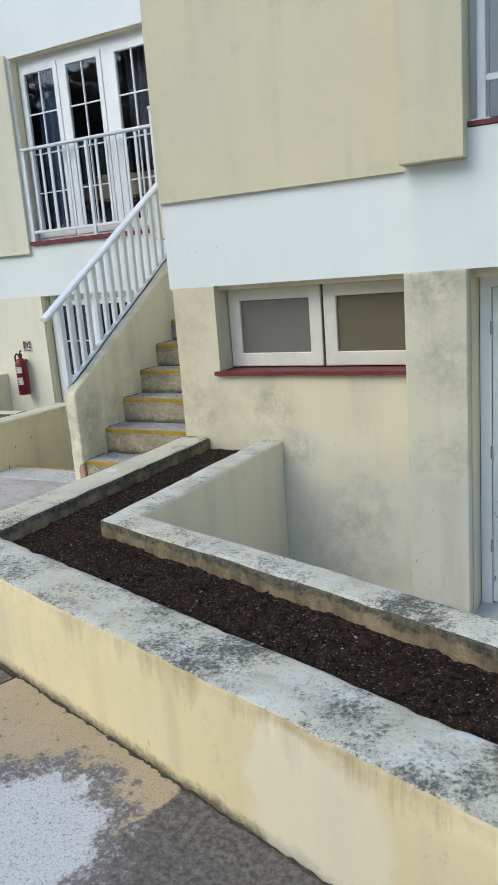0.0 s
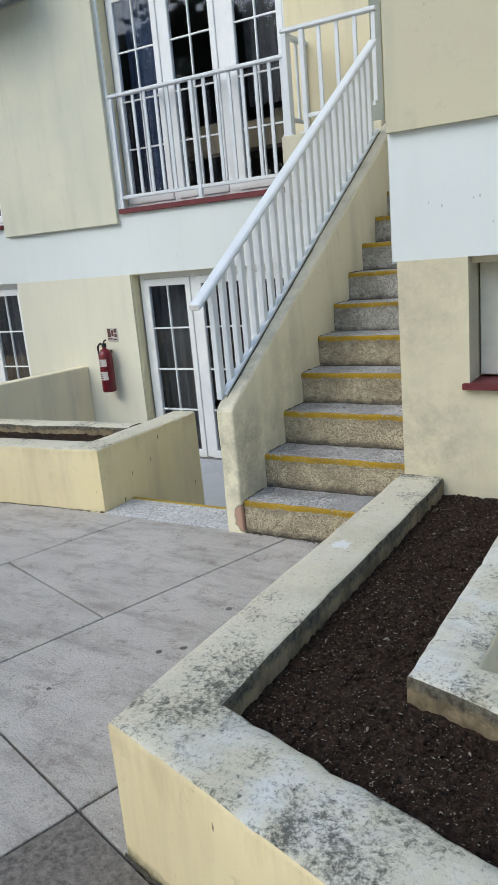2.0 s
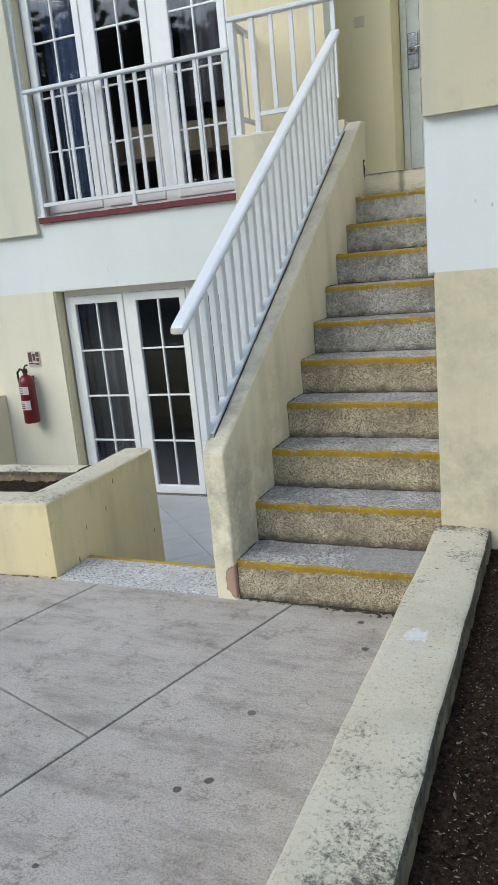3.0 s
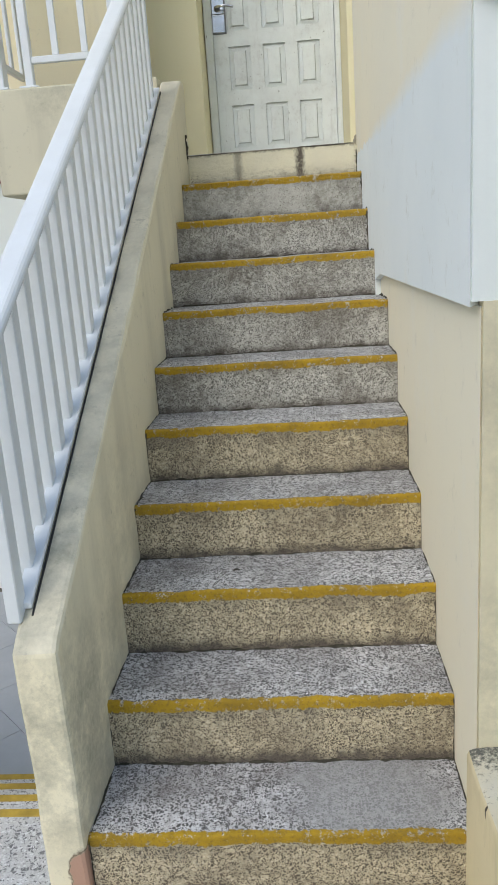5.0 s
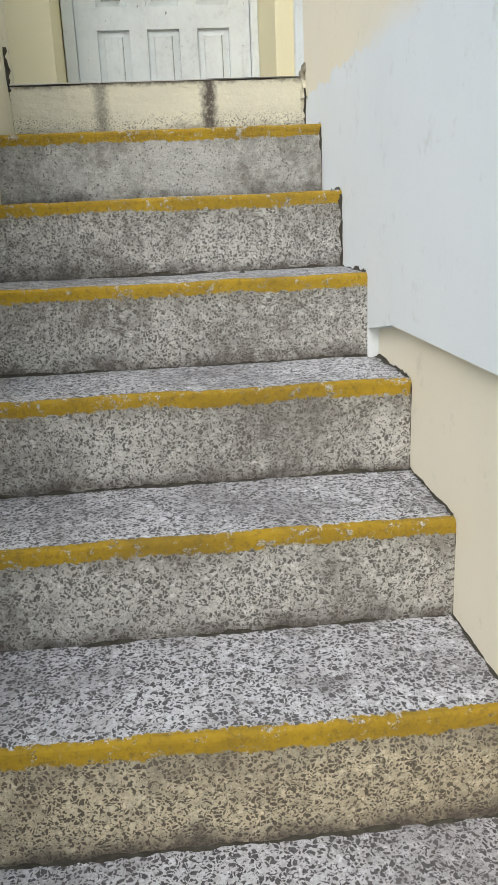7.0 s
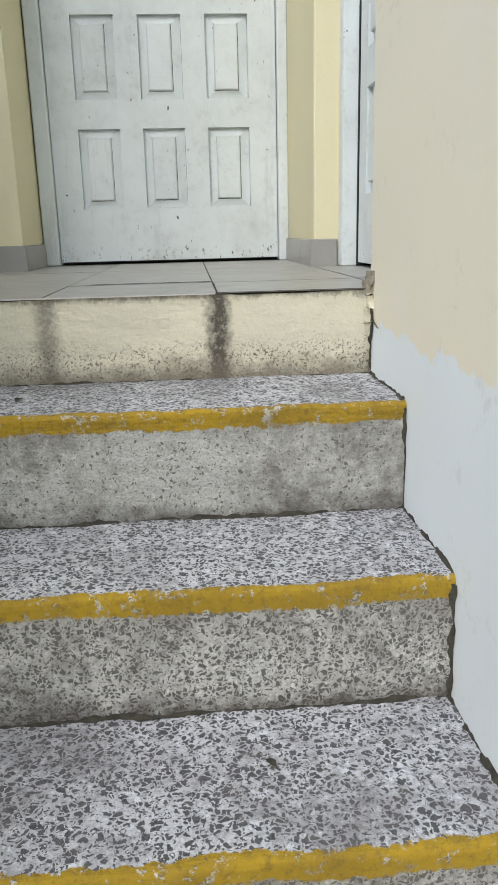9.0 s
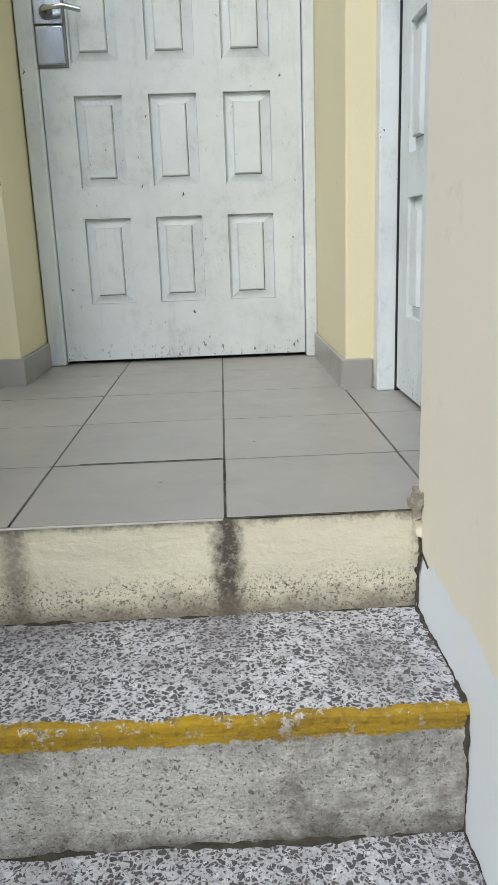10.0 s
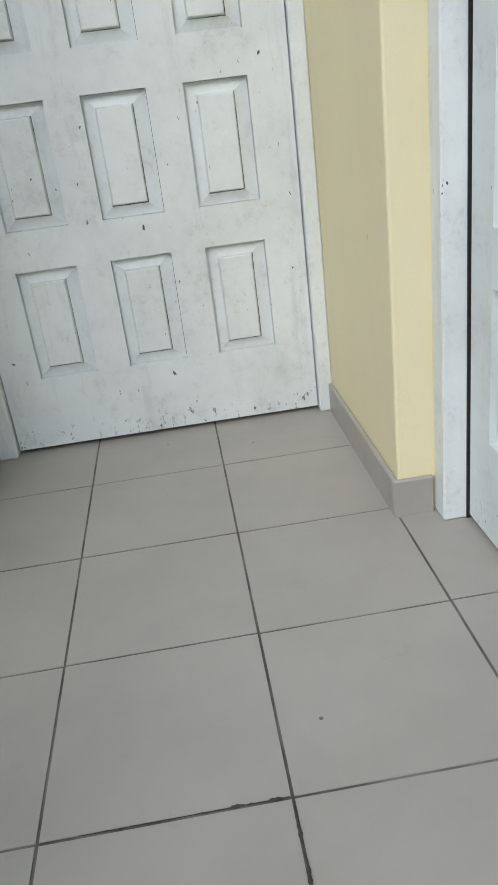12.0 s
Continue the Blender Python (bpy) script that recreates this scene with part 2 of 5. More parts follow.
M_COPING = coping()
M_PARTOP = plaster("weathered parapet top", (0.74, 0.69, 0.54), (0.66, 0.62, 0.50), (0.30, 0.29, 0.24), 0.6, 0.6, grey=0.1, spots=(((-3.93, 4.55, 0.86), 0.42, 0.7), ((-3.93, 5.1, 1.22), 0.45, 0.5), ((-3.92, 5.8, 1.67), 0.45, 0.4)))


def damp_concrete():
    m = Net("damp dark concrete", 0.9)
    n = m.noise(7, 9, 0.7, m.stretch((1, 1, 0.7)))
    col = m.mix(m.ramp(n, 0.4, 0.62), (0.15, 0.115, 0.065), (0.36, 0.28, 0.165))
    edge = m.math("ADD", m.axis()[2], m.math("ADD", m.ramp(m.noise(5, 6, 0.7), 0.25, 0.75, -0.035, 0.035), m.ramp(m.noise(45, 7, 0.8), 0.2, 0.8, -0.018, 0.018)))
    crust = m.mix(m.ramp(m.noise(38, 8, 0.8), 0.40, 0.62), (0.035, 0.033, 0.024), (0.17, 0.155, 0.115))
    col = m.mix(m.ramp(edge, 0.372, 0.392, 0, 0.92), col, crust)
    return m.done(col, m.math("ADD", m.noise(50, 6, 0.7), m.math("MULTIPLY", m.noise(16, 5), 2)), 0.8, 0.012)


M_DAMP = damp_concrete()


def terrazzo(name, matrix, pale, dark, share, grain, stripe=True, dirt=(0.22, 0.19, 0.14), dirty=0.6, patch=None, stucco=0.0):
    """Stone chips set in cement; share gives the part of pale and of dark chips."""
    m = Net(name, 0.8)
    bent = m.nt.nodes.new("ShaderNodeVectorMath")
    bent.operation = "MULTIPLY_ADD"
    wob = m.nt.nodes.new("ShaderNodeTexNoise")
    wob.inputs["Scale"].default_value, wob.inputs["Detail"].default_value = 70, 3
    m.feed(wob.inputs["Vector"], m.place)
    m.feed(bent.inputs[0], wob.outputs["Color"])
    bent.inputs[1].default_value = (0.017, 0.017, 0.017)
    m.feed(bent.inputs[2], m.place)
    vec = bent.outputs[0]
    col = m.mix(m.ramp(m.noise(2.5, 5), 0.35, 0.65), matrix, tuple(c * 0.85 for c in matrix))
    col = m.mix(m.ramp(m.noise(230, 3), 0.5, 0.62, 0, 0.3), col, dark)
    for size, part_pale, part_dark, shrink in ((grain, share[0], share[1], 0.21), (grain * 1.9, share[0] * 0.6, share[1] * 0.5, 0.22)):
        chip = m.axis(m.cells(size, vec))
        edge = m.cells(size, vec, "DISTANCE_TO_EDGE", "Distance")
        body = m.ramp(m.math("SUBTRACT", edge, m.math("MULTIPLY", chip[1], shrink)), 0.035, 0.09)
        col = m.mix(m.math("MULTIPLY", m.math("LESS_THAN", chip[0], part_pale), body), col, m.mix(chip[2], pale, tuple(c * 0.8 for c in pale)))
        col = m.mix(m.math("MULTIPLY", m.math("GREATER_THAN", chip[0], 1 - part_dark), m.math("MULTIPLY", body, 0.9)), col, m.mix(chip[2], dark, tuple(c * 1.6 for c in dark)))
    grime = m.math("ADD", m.math("MULTIPLY", m.noise(4.2, 10, 0.75), 0.65), m.math("MULTIPLY", m.noise(46, 7, 0.75), 0.35))
    col = m.mix(m.ramp(grime, 0.46, 0.60, 0, dirty), col, dirt)
    if patch:
        mend = m.math("ADD", m.near(patch, 0.36, m.stretch((1, 1.1, 1), shift=(0, -0.45, 0))), m.ramp(m.noise(6, 8, 0.7), 0, 1, -0.3, 0.3))
        col = m.mix(m.ramp(mend, 0.3, 0.55, 0, 0.7), col, (0.30, 0.30, 0.30))
    relief = m.math("ADD", m.math("MULTIPLY", body, 0.5), m.math("MULTIPLY", m.noise(120, 5), 1.5))
    if stucco:
        relief = m.math("ADD", relief, m.math("MULTIPLY", m.noise(34, 6, 0.65, m.stretch((0.6, 1, 1.3))), stucco))
    if stripe:
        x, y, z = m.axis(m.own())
        # darker at the riser's foot and just below its nosing, with ragged edges
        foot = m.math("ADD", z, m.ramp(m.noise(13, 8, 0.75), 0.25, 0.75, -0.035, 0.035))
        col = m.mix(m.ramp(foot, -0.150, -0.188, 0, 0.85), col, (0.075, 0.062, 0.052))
        blotch = m.math("ADD", m.ramp(m.noise(5.0, 7, 0.7, m.stretch((1.6, 1.6, 0.7))), 0.35, 0.7, 0, 0.10), m.ramp(m.noise(60, 6, 0.75), 0.2, 0.8, -0.03, 0.03))
        col = m.mix(m.math("MULTIPLY", m.ramp(m.math("ADD", z, blotch), -0.030, 0.03, 0, 0.5), m.ramp(z, -0.012, -0.026)), col, (0.13, 0.115, 0.095))
        rag = m.ramp(m.noise(60, 6, 0.8), 0.2, 0.8, -0.010, 0.010)
        rag2 = m.ramp(m.noise(7, 5, 0.7), 0.2, 0.8, -0.010, 0.010)
        zz = m.math("ADD", m.math("ADD", z, rag), rag2)
        yy = m.math("ADD", m.math("ADD", y, rag), rag2)
        on = m.math("MULTIPLY", m.ramp(zz, -0.032, -0.029), m.ramp(yy, 0.013, 0.011))
        bare = m.ramp(m.noise(42, 8, 0.8), 0.56, 0.60, 1, 0.15)
        yellow = m.mix(m.ramp(m.noise(5, 9, 0.75), 0.42, 0.66), (0.42, 0.265, 0.009), (0.26, 0.165, 0.012))
        yellow = m.mix(m.ramp(m.noise(90, 4, 0.7), 0.5, 0.7, 0, 0.6), yellow, (0.14, 0.09, 0.02))
        col = m.mix(m.math("MULTIPLY", on, bare), col, yellow)
    return m.done(col, relief, 0.55, 0.004 if not stucco else 0.010)


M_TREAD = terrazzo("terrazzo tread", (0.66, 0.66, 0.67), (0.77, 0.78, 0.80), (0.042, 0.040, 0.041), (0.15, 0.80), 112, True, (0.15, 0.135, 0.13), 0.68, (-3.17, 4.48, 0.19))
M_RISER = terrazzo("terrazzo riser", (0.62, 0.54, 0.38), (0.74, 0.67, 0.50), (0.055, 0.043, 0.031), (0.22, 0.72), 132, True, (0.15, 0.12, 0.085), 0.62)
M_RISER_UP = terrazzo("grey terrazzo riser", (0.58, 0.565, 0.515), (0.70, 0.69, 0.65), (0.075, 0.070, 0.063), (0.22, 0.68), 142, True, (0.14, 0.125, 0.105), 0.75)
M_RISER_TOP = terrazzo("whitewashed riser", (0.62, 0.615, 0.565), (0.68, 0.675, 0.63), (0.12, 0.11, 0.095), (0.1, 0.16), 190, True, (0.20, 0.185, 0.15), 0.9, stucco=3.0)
M_STRIP = terrazzo("pale terrazzo threshold", (0.68, 0.68, 0.69), (0.78, 0.79, 0.80), (0.08, 0.08, 0.09), (0.3, 0.40), 95, False, (0.4, 0.4, 0.38))


def landing_riser():
    m = Net("stained cream riser", 0.85)
    x, y, z = m.axis()
    broad = m.noise(5, 6)
    col = m.mix(m.ramp(broad, 0.35, 0.65), (0.69, 0.655, 0.50), (0.63, 0.60, 0.47))
    wob = m.ramp(m.noise(22, 6, 0.7), 0, 1, -0.016, 0.016)
    for at, wide, deep in ((-3.245, 0.022, 0.95), (-3.57, 0.02, 0.6)):
        d = m.math("ABSOLUTE", m.math("ADD", m.math("SUBTRACT", x, at), wob))
        col = m.mix(m.math("MULTIPLY", m.math("MULTIPLY", m.ramp(m.math("ADD", d, m.ramp(m.noise(85, 6, 0.75), 0.2, 0.8, -0.014, 0.014)), wide + 0.010, wide - 0.014), deep), m.ramp(m.noise(120, 5, 0.7), 0.3, 0.5, 0.55, 1.0)), col, (0.06, 0.048, 0.04))
    foot = m.ramp(m.math("ADD", z, m.ramp(m.noise(16, 7, 0.7), 0, 1, -0.05, 0.05)), 1.985, 1.945)
    col = m.mix(m.math("MULTIPLY", foot, m.ramp(m.noise(210, 6, 0.75), 0.52, 0.60)), col, (0.12, 0.10, 0.075))
    grub = m.ramp(m.math("ADD", z, m.ramp(m.noise(11, 8, 0.75), 0.25, 0.75, -0.035, 0.035)), 1.945, 1.905, 0, 0.8)
    col = m.mix(grub, col, (0.17, 0.145, 0.11))
    rim = m.ramp(m.math("ADD", z, m.ramp(m.noise(30, 8, 0.8), 0.25, 0.75, -0.016, 0.016)), 2.050, 2.062, 0, 0.7)
    col = m.mix(rim, col, (0.14, 0.12, 0.09))
    return m.done(col, m.math("ADD", m.noise(60, 5, 0.65), m.math("MULTIPLY", m.noise(14, 5, 0.6, m.stretch((0.6, 1, 1.2))), 4)), 0.38, 0.009)


M_LRISER = landing_riser()


def tile_mat():
    m = Net("grey glazed floor tile", 0.32)
    col = m.mix(m.ramp(m.noise(5, 6), 0.35, 0.65), (0.375, 0.362, 0.328), (0.34, 0.326, 0.297))
    smear = m.noise(14, 8, 0.7)
    col = m.mix(m.ramp(smear, 0.6, 0.75, 0, 0.4), col, (0.28, 0.265, 0.24))
    dot = m.cells(9, out="Distance")
    col = m.mix(m.ramp(dot, 0.035, 0.025), col, (0.12, 0.11, 0.1))
    return m.done(col, m.noise(6, 3), 0.05, 0.002, m.ramp(smear, 0.3, 0.7, 0.28, 0.42))


M_TILE = tile_mat()


def grout_mat():
    m = Net("dirty grout", 0.95)
    return m.done(m.mix(m.ramp(m.noise(11, 6), 0.4, 0.6), (0.10, 0.09, 0.08), (0.2, 0.19, 0.17)), m.noise(90), 0.5)


M_GROUT = grout_mat()


GUM = ((-3.262, 4.234, 0.022), (-3.19, 4.021, 0.022), (-3.543, 3.069, 0.022), (-3.464, 3.134, 0.022), (-3.781, 2.683, 0.014))     # old gum: x, y, radius


def pavement_mat(name, kind):
    """Worn concrete: pale slabs, older dark ones, and a sandy one with old white paint spilt on it."""
    m = Net(name, 0.9)
    broad = m.noise(1.4, 7, 0.65)
    streak = m.noise(2.0, 8, 0.72, m.stretch((1.0, 4.0, 1.0), turn=0.6))
    if kind == "pale":
        col = m.mix(m.ramp(broad, 0.35, 0.65), (0.53, 0.50, 0.462), (0.45, 0.422, 0.385))
        col = m.mix(m.ramp(streak, 0.48, 0.66, 0, 0.75), col, (0.27, 0.245, 0.22))
        blot = m.math("ADD", m.math("MULTIPLY", m.noise(7, 10, 0.78), 0.6), m.math("MULTIPLY", m.noise(60, 6, 0.75), 0.4))
        col = m.mix(m.ramp(blot, 0.52, 0.60, 0, 0.75), col, (0.21, 0.175, 0.145))
        col = m.mix(m.ramp(blot, 0.46, 0.40, 0, 0.5), col, (0.58, 0.57, 0.56))
    elif kind == "old":
        col = m.mix(m.ramp(m.noise(40, 7, 0.75), 0.4, 0.62), (0.07, 0.063, 0.055), (0.25, 0.225, 0.20))
        col = m.mix(m.ramp(broad, 0.5, 0.7, 0, 0.6), col, (0.24, 0.22, 0.19))
    else:
        old = m.mix(m.ramp(m.noise(40, 7, 0.75), 0.4, 0.62), (0.07, 0.063, 0.055), (0.22, 0.20, 0.18))
        sand = m.mix(m.ramp(broad, 0.35, 0.65), (0.53, 0.42, 0.275), (0.45, 0.355, 0.24))
        sand = m.mix(m.ramp(m.noise(34, 7, 0.75), 0.58, 0.66, 0, 0.85), sand, (0.13, 0.10, 0.075))
        x, y, z = m.axis()
        edge = m.math("ADD", m.math("ADD", x, m.ramp(y, 1.25, 1.55, 0.11, 0.0)), m.math("ADD", m.ramp(m.noise(2.6, 4), 0.3, 0.7, -0.06, 0.06), m.ramp(m.noise(26, 7, 0.8), 0.2, 0.8, -0.03, 0.03)))
        col = m.mix(m.ramp(edge, -1.235, -1.26), old, sand)
        rough = m.ramp(m.noise(7.0, 10, 0.8), 0, 1, -0.45, 0.45)
        spill = m.math("ADD", m.near((-1.60, 1.24, 0), 0.62), rough)
        fringe = m.mix(m.ramp(m.noise(45, 8, 0.8), 0.5, 0.58), (0.17, 0.155, 0.145), (0.42, 0.41, 0.42))
        col = m.mix(m.ramp(spill, 0.36, 0.41), col, fringe)
        white = m.mix(m.ramp(m.noise(60, 7, 0.8), 0.56, 0.62), (0.64, 0.65, 0.67), (0.14, 0.13, 0.125))
        col = m.mix(m.ramp(spill, 0.51, 0.57), col, white)
    col = m.mix(m.ramp(m.noise(150, 5, 0.75), 0.5, 0.62, 0, 0.55), col, (0.12, 0.105, 0.09))
    if kind == "pale":
        pit = m.noise(42, 9, 0.82, m.stretch((1.0, 2.2, 1.0), turn=0.6), warp=0.5)
        col = m.mix(m.math("MULTIPLY", m.ramp(pit, 0.575, 0.635, 0, 0.9), m.ramp(m.noise(3.2, 5, 0.6), 0.38, 0.55)), col, (0.13, 0.115, 0.10))
        for sx, sy, r in GUM:
            gum = m.math("ADD", m.near((sx, sy, 0), r), m.ramp(m.noise(60, 4), 0, 1, -0.25, 0.25))
            col = m.mix(m.ramp(gum, 0.25, 0.4, 0, 0.85), col, (0.055, 0.05, 0.048))
    dot = m.math("ADD", m.cells(3.1, out="Distance"), m.ramp(m.noise(30, 4), 0, 1, -0.03, 0.03))
    col = m.mix(m.math("MULTIPLY", m.ramp(dot, 0.055, 0.045), 0.75), col, (0.06, 0.055, 0.05))
    return m.done(col, m.math("ADD", m.noise(120, 4), m.math("MULTIPLY", m.noise(55, 7, 0.75), 2)), 0.5, 0.006)


M_PAVE = pavement_mat("pale worn concrete", "pale")
M_PAVE_OLD = pavement_mat("dark rough concrete", "old")
M_PAVE_SAND = pavement_mat("sandy concrete with paint", "sand")


def soil_mat():
    m = Net("dark planting soil", 1.0, 0, 0.2)
    n = m.noise(60, 8, 0.75)
    col = m.mix(m.ramp(n, 0.35, 0.7), (0.008, 0.006, 0.005), (0.118, 0.073, 0.049))
    return m.done(col, m.math("ADD", m.noise(45, 8, 0.75), m.noise(150, 4)), 1.0, 0.03)


M_SOIL = soil_mat()


def simple(name, c, rough=0.5, metal=0.0, vary=0.12, scale=9, bump=0.1, spec=0.5):
    m = Net(name, rough, metal, spec)
    n = m.noise(scale, 6, 0.65)
    col = m.mix(m.ramp(n, 0.35, 0.65), c, tuple(v * (1 - vary) for v in c))
    return m.done(col, m.noise(scale * 12, 3), bump, 0.003)


def door_paint():
    m = Net("worn white door paint", 0.5)
    n = m.noise(4, 7, 0.7)
    col = m.mix(m.ramp(n, 0.4, 0.65), (0.75, 0.80, 0.80), (0.66, 0.70, 0.70))
    rub = m.math("ADD", m.math("MULTIPLY", m.noise(8, 12, 0.8), 0.6), m.math("MULTIPLY", m.noise(50, 6, 0.7), 0.4))
    col = m.mix(m.ramp(rub, 0.53, 0.62, 0, 0.42), col, (0.50, 0.51, 0.50))
    drag = m.noise(18, 6, 0.7, m.stretch((1, 1, 0.12)))
    col = m.mix(m.ramp(drag, 0.58, 0.7, 0, 0.4), col, (0.52, 0.53, 0.53))
    chip = m.noise(75, 4, 0.6, m.stretch((1, 1, 0.45)))
    rare = m.ramp(m.noise(6, 3), 0.50, 0.56)
    col = m.mix(m.math("MULTIPLY", m.ramp(chip, 0.695, 0.705), rare), col, (0.07, 0.065, 0.06))
    low = m.axis(m.own())[2]
    scuff = m.ramp(m.noise(60, 6, 0.75, m.stretch((1, 1, 0.5))), 0.585, 0.62)
    where = m.ramp(m.math("ADD", low, m.ramp(m.noise(9, 5, 0.7), 0.25, 0.75, -0.05, 0.05)), 0.085, 0.03)
    col = m.mix(m.math("MULTIPLY", scuff, where), col, (0.13, 0.125, 0.12))
    return m.done(col, m.math("ADD", m.noise(110, 3), m.math("MULTIPLY", rub, 4)), 0.22, 0.004)


M_DOOR = door_paint()


def panel_shadow_mat():
    """Broken dark line along a panel joint: the field's shadow and the open gap, as colour."""
    m = Net("panel joint with painted shadow", 0.7)
    n = m.math("ADD", m.math("MULTIPLY", m.noise(14, 5, 0.7), 0.6), m.math("MULTIPLY", m.noise(90, 5, 0.7), 0.4))
    return m.done(m.mix(m.ramp(n, 0.44, 0.52), (0.10, 0.098, 0.095), (0.42, 0.44, 0.44)), m.noise(120), 0.3)


M_PANEL_SHADOW = panel_shadow_mat()
M_WHITE = simple("white painted metal", (0.68, 0.72, 0.76), 0.38, 0, 0.07, 6, 0.08)
M_SASH = simple("cream white sash paint", (0.72, 0.70, 0.62), 0.45, 0, 0.12, 7, 0.1)
M_FRAME = simple("white window frame", (0.82, 0.84, 0.85), 0.4, 0, 0.06, 5, 0.05)
M_RED = simple("dark red sill paint", (0.16, 0.022, 0.03), 0.55, 0, 0.3, 14, 0.2)
M_STEEL = simple("brushed steel", (0.6, 0.62, 0.64), 0.22, 1.0, 0.1, 30, 0.05)
M_LOCK = simple("dull dark steel", (0.20, 0.20, 0.20), 0.4, 1.0, 0.2, 20, 0.1)
# near-black, so that the unlit interiors get their shade from the colour
M_ROOM = simple("room wall with painted-in dimness", (0.10, 0.09, 0.08), 0.9)
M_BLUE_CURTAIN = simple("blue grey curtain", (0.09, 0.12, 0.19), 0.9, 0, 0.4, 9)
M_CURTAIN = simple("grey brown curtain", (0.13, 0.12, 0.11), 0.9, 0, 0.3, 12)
M_FROST = simple("grey frosted pane", (0.15, 0.148, 0.135), 0.35, 0, 0.08, 3, 0.02)
M_FROST_2 = simple("olive frosted pane", (0.13, 0.115, 0.075), 0.4, 0, 0.08, 3, 0.02)
M_EXT = simple("red extinguisher enamel", (0.15, 0.005, 0.013), 0.3, 0, 0.15, 8, 0.03)
# plastic parts, and the strips that stand for shadow in narrow gaps
M_BLACK = simple("black plastic and gap shadow", (0.02, 0.02, 0.02), 0.5)
M_LABEL = simple("white paper label", (0.6, 0.58, 0.55), 0.6, 0, 0.15, 20)
M_PRINT = simple("dark red print", (0.12, 0.05, 0.045), 0.6)
M_CARD = simple("tan cardboard", (0.55, 0.42, 0.25), 0.85, 0, 0.15, 6)
M_BROWN = simple("brown wood", (0.14, 0.085, 0.05), 0.6, 0, 0.3, 8)
M_BLUEFLOOR = simple("blue grey floor tile", (0.38, 0.405, 0.44), 0.4, 0, 0.12, 4, 0.05)
M_SWITCH = simple("cream switch plastic", (0.62, 0.56, 0.42), 0.4, 0, 0.05)
M_YELLOW = simple("yellow edge paint", (0.5, 0.34, 0.05), 0.7, 0, 0.35, 16, 0.3)
M_CLOD = simple("pale soil bits", (0.34, 0.29, 0.23), 0.9, 0, 0.7, 60)
M_MOSS = simple("dark dry dirt", (0.075, 0.068, 0.050), 1.0, 0, 0.5, 60)

M_LEAF = simple("dark green leaf", (0.05, 0.085, 0.03), 0.5, 0, 0.4, 3)
M_BARK = simple("grey brown bark", (0.16, 0.12, 0.09), 0.9, 0, 0.4, 12, 0.6)
glass = Net("window glass", 0.02)
glass.bsdf.inputs["Transmission Weight"].default_value = 1.0
M_GLASS = glass.done((0.76, 0.84, 0.97), glass.noise(1.7, 2), 0.03, 0.01)


# ---- mesh helpers ----
def box(bm, x0, x1, y0, y1, z0, z1, m=None):
    v = [bm.verts.new((x, y, z)) for x in (x0, x1) for y in (y0, y1) for z in (z0, z1)]
    if m is not None:
        for p in v:
            p.co = m @ p.co
    return [bm.faces.new([v[i] for i in f]) for f in ((0, 1, 3, 2), (4, 6, 7, 5), (0, 4, 5, 1), (2, 3, 7, 6), (0, 2, 6, 4), (1, 5, 7, 3))]


def prism(bm, poly, z0, z1):
    lo = [bm.verts.new((x, y, z0)) for x, y in poly]
    hi = [bm.verts.new((x, y, z1)) for x, y in poly]
    n = len(poly)
    bm.faces.new(hi)
    bm.faces.new(lo[::-1])
    for i in range(n):
        bm.faces.new((lo[i], lo[(i + 1) % n], hi[(i + 1) % n], hi[i]))


def profile_x(bm, poly, x0, x1):
    """A closed outline in y and z, drawn out along x."""
    a = [bm.verts.new((x0, y, z)) for y, z in poly]
    b = [bm.verts.new((x1, y, z)) for y, z in poly]
    n = len(poly)
    bm.faces.new(a[::-1])
    bm.faces.new(b)
    for i in range(n):
        bm.faces.new((a[i], a[(i + 1) % n], b[(i + 1) % n], b[i]))


def sheet(bm, us, vs, solid, put, depth):
    """A plate cut by lines us and vs with cells left out; put(u, v, d) gives the place."""
    memo = {}

    def vert(i, j, d):
        if (i, j, d) not in memo:
            memo[i, j, d] = bm.verts.new(put(us[i], vs[j], depth * d))
        return memo[i, j, d]
    nu, nv = len(us) - 1, len(vs) - 1
    ok = {(i, j) for i in range(nu) for j in range(nv) if solid((us[i] + us[i + 1]) / 2, (vs[j] + vs[j + 1]) / 2)}
    for i, j in ok:
        bm.faces.new((vert(i, j, 0), vert(i + 1, j, 0), vert(i + 1, j + 1, 0), vert(i, j + 1, 0)))
        bm.faces.new((vert(i, j, 1), vert(i, j + 1, 1), vert(i + 1, j + 1, 1), vert(i + 1, j, 1)))
        for di, dj, a, b in ((-1, 0, (0, 1), (0, 0)), (1, 0, (1, 0), (1, 1)), (0, -1, (0, 0), (1, 0)), (0, 1, (1, 1), (0, 1))):
            if (i + di, j + dj) not in ok:
                p, q = (i + a[0], j + a[1]), (i + b[0], j + b[1])
                bm.faces.new((vert(*p, 0), vert(*p, 1), vert(*q, 1), vert(*q, 0)))


def plate(bm, x0, x1, z0, z1, y, depth, holes=()):
    """An upright plate facing -y with rectangular holes (x0, x1, z0, z1)."""
    us = sorted({x0, x1, *[h[0] for h in holes], *[h[1] for h in holes]})
    vs = sorted({z0, z1, *[h[2] for h in holes], *[h[3] for h in holes]})
    us, vs = [u for u in us if x0 <= u <= x1], [v for v in vs if z0 <= v <= z1]
    sheet(bm, us, vs, lambda u, v: not any(h[0] < u < h[1] and h[2] < v < h[3] for h in holes), lambda u, v, d: (u, y + d, v), depth)


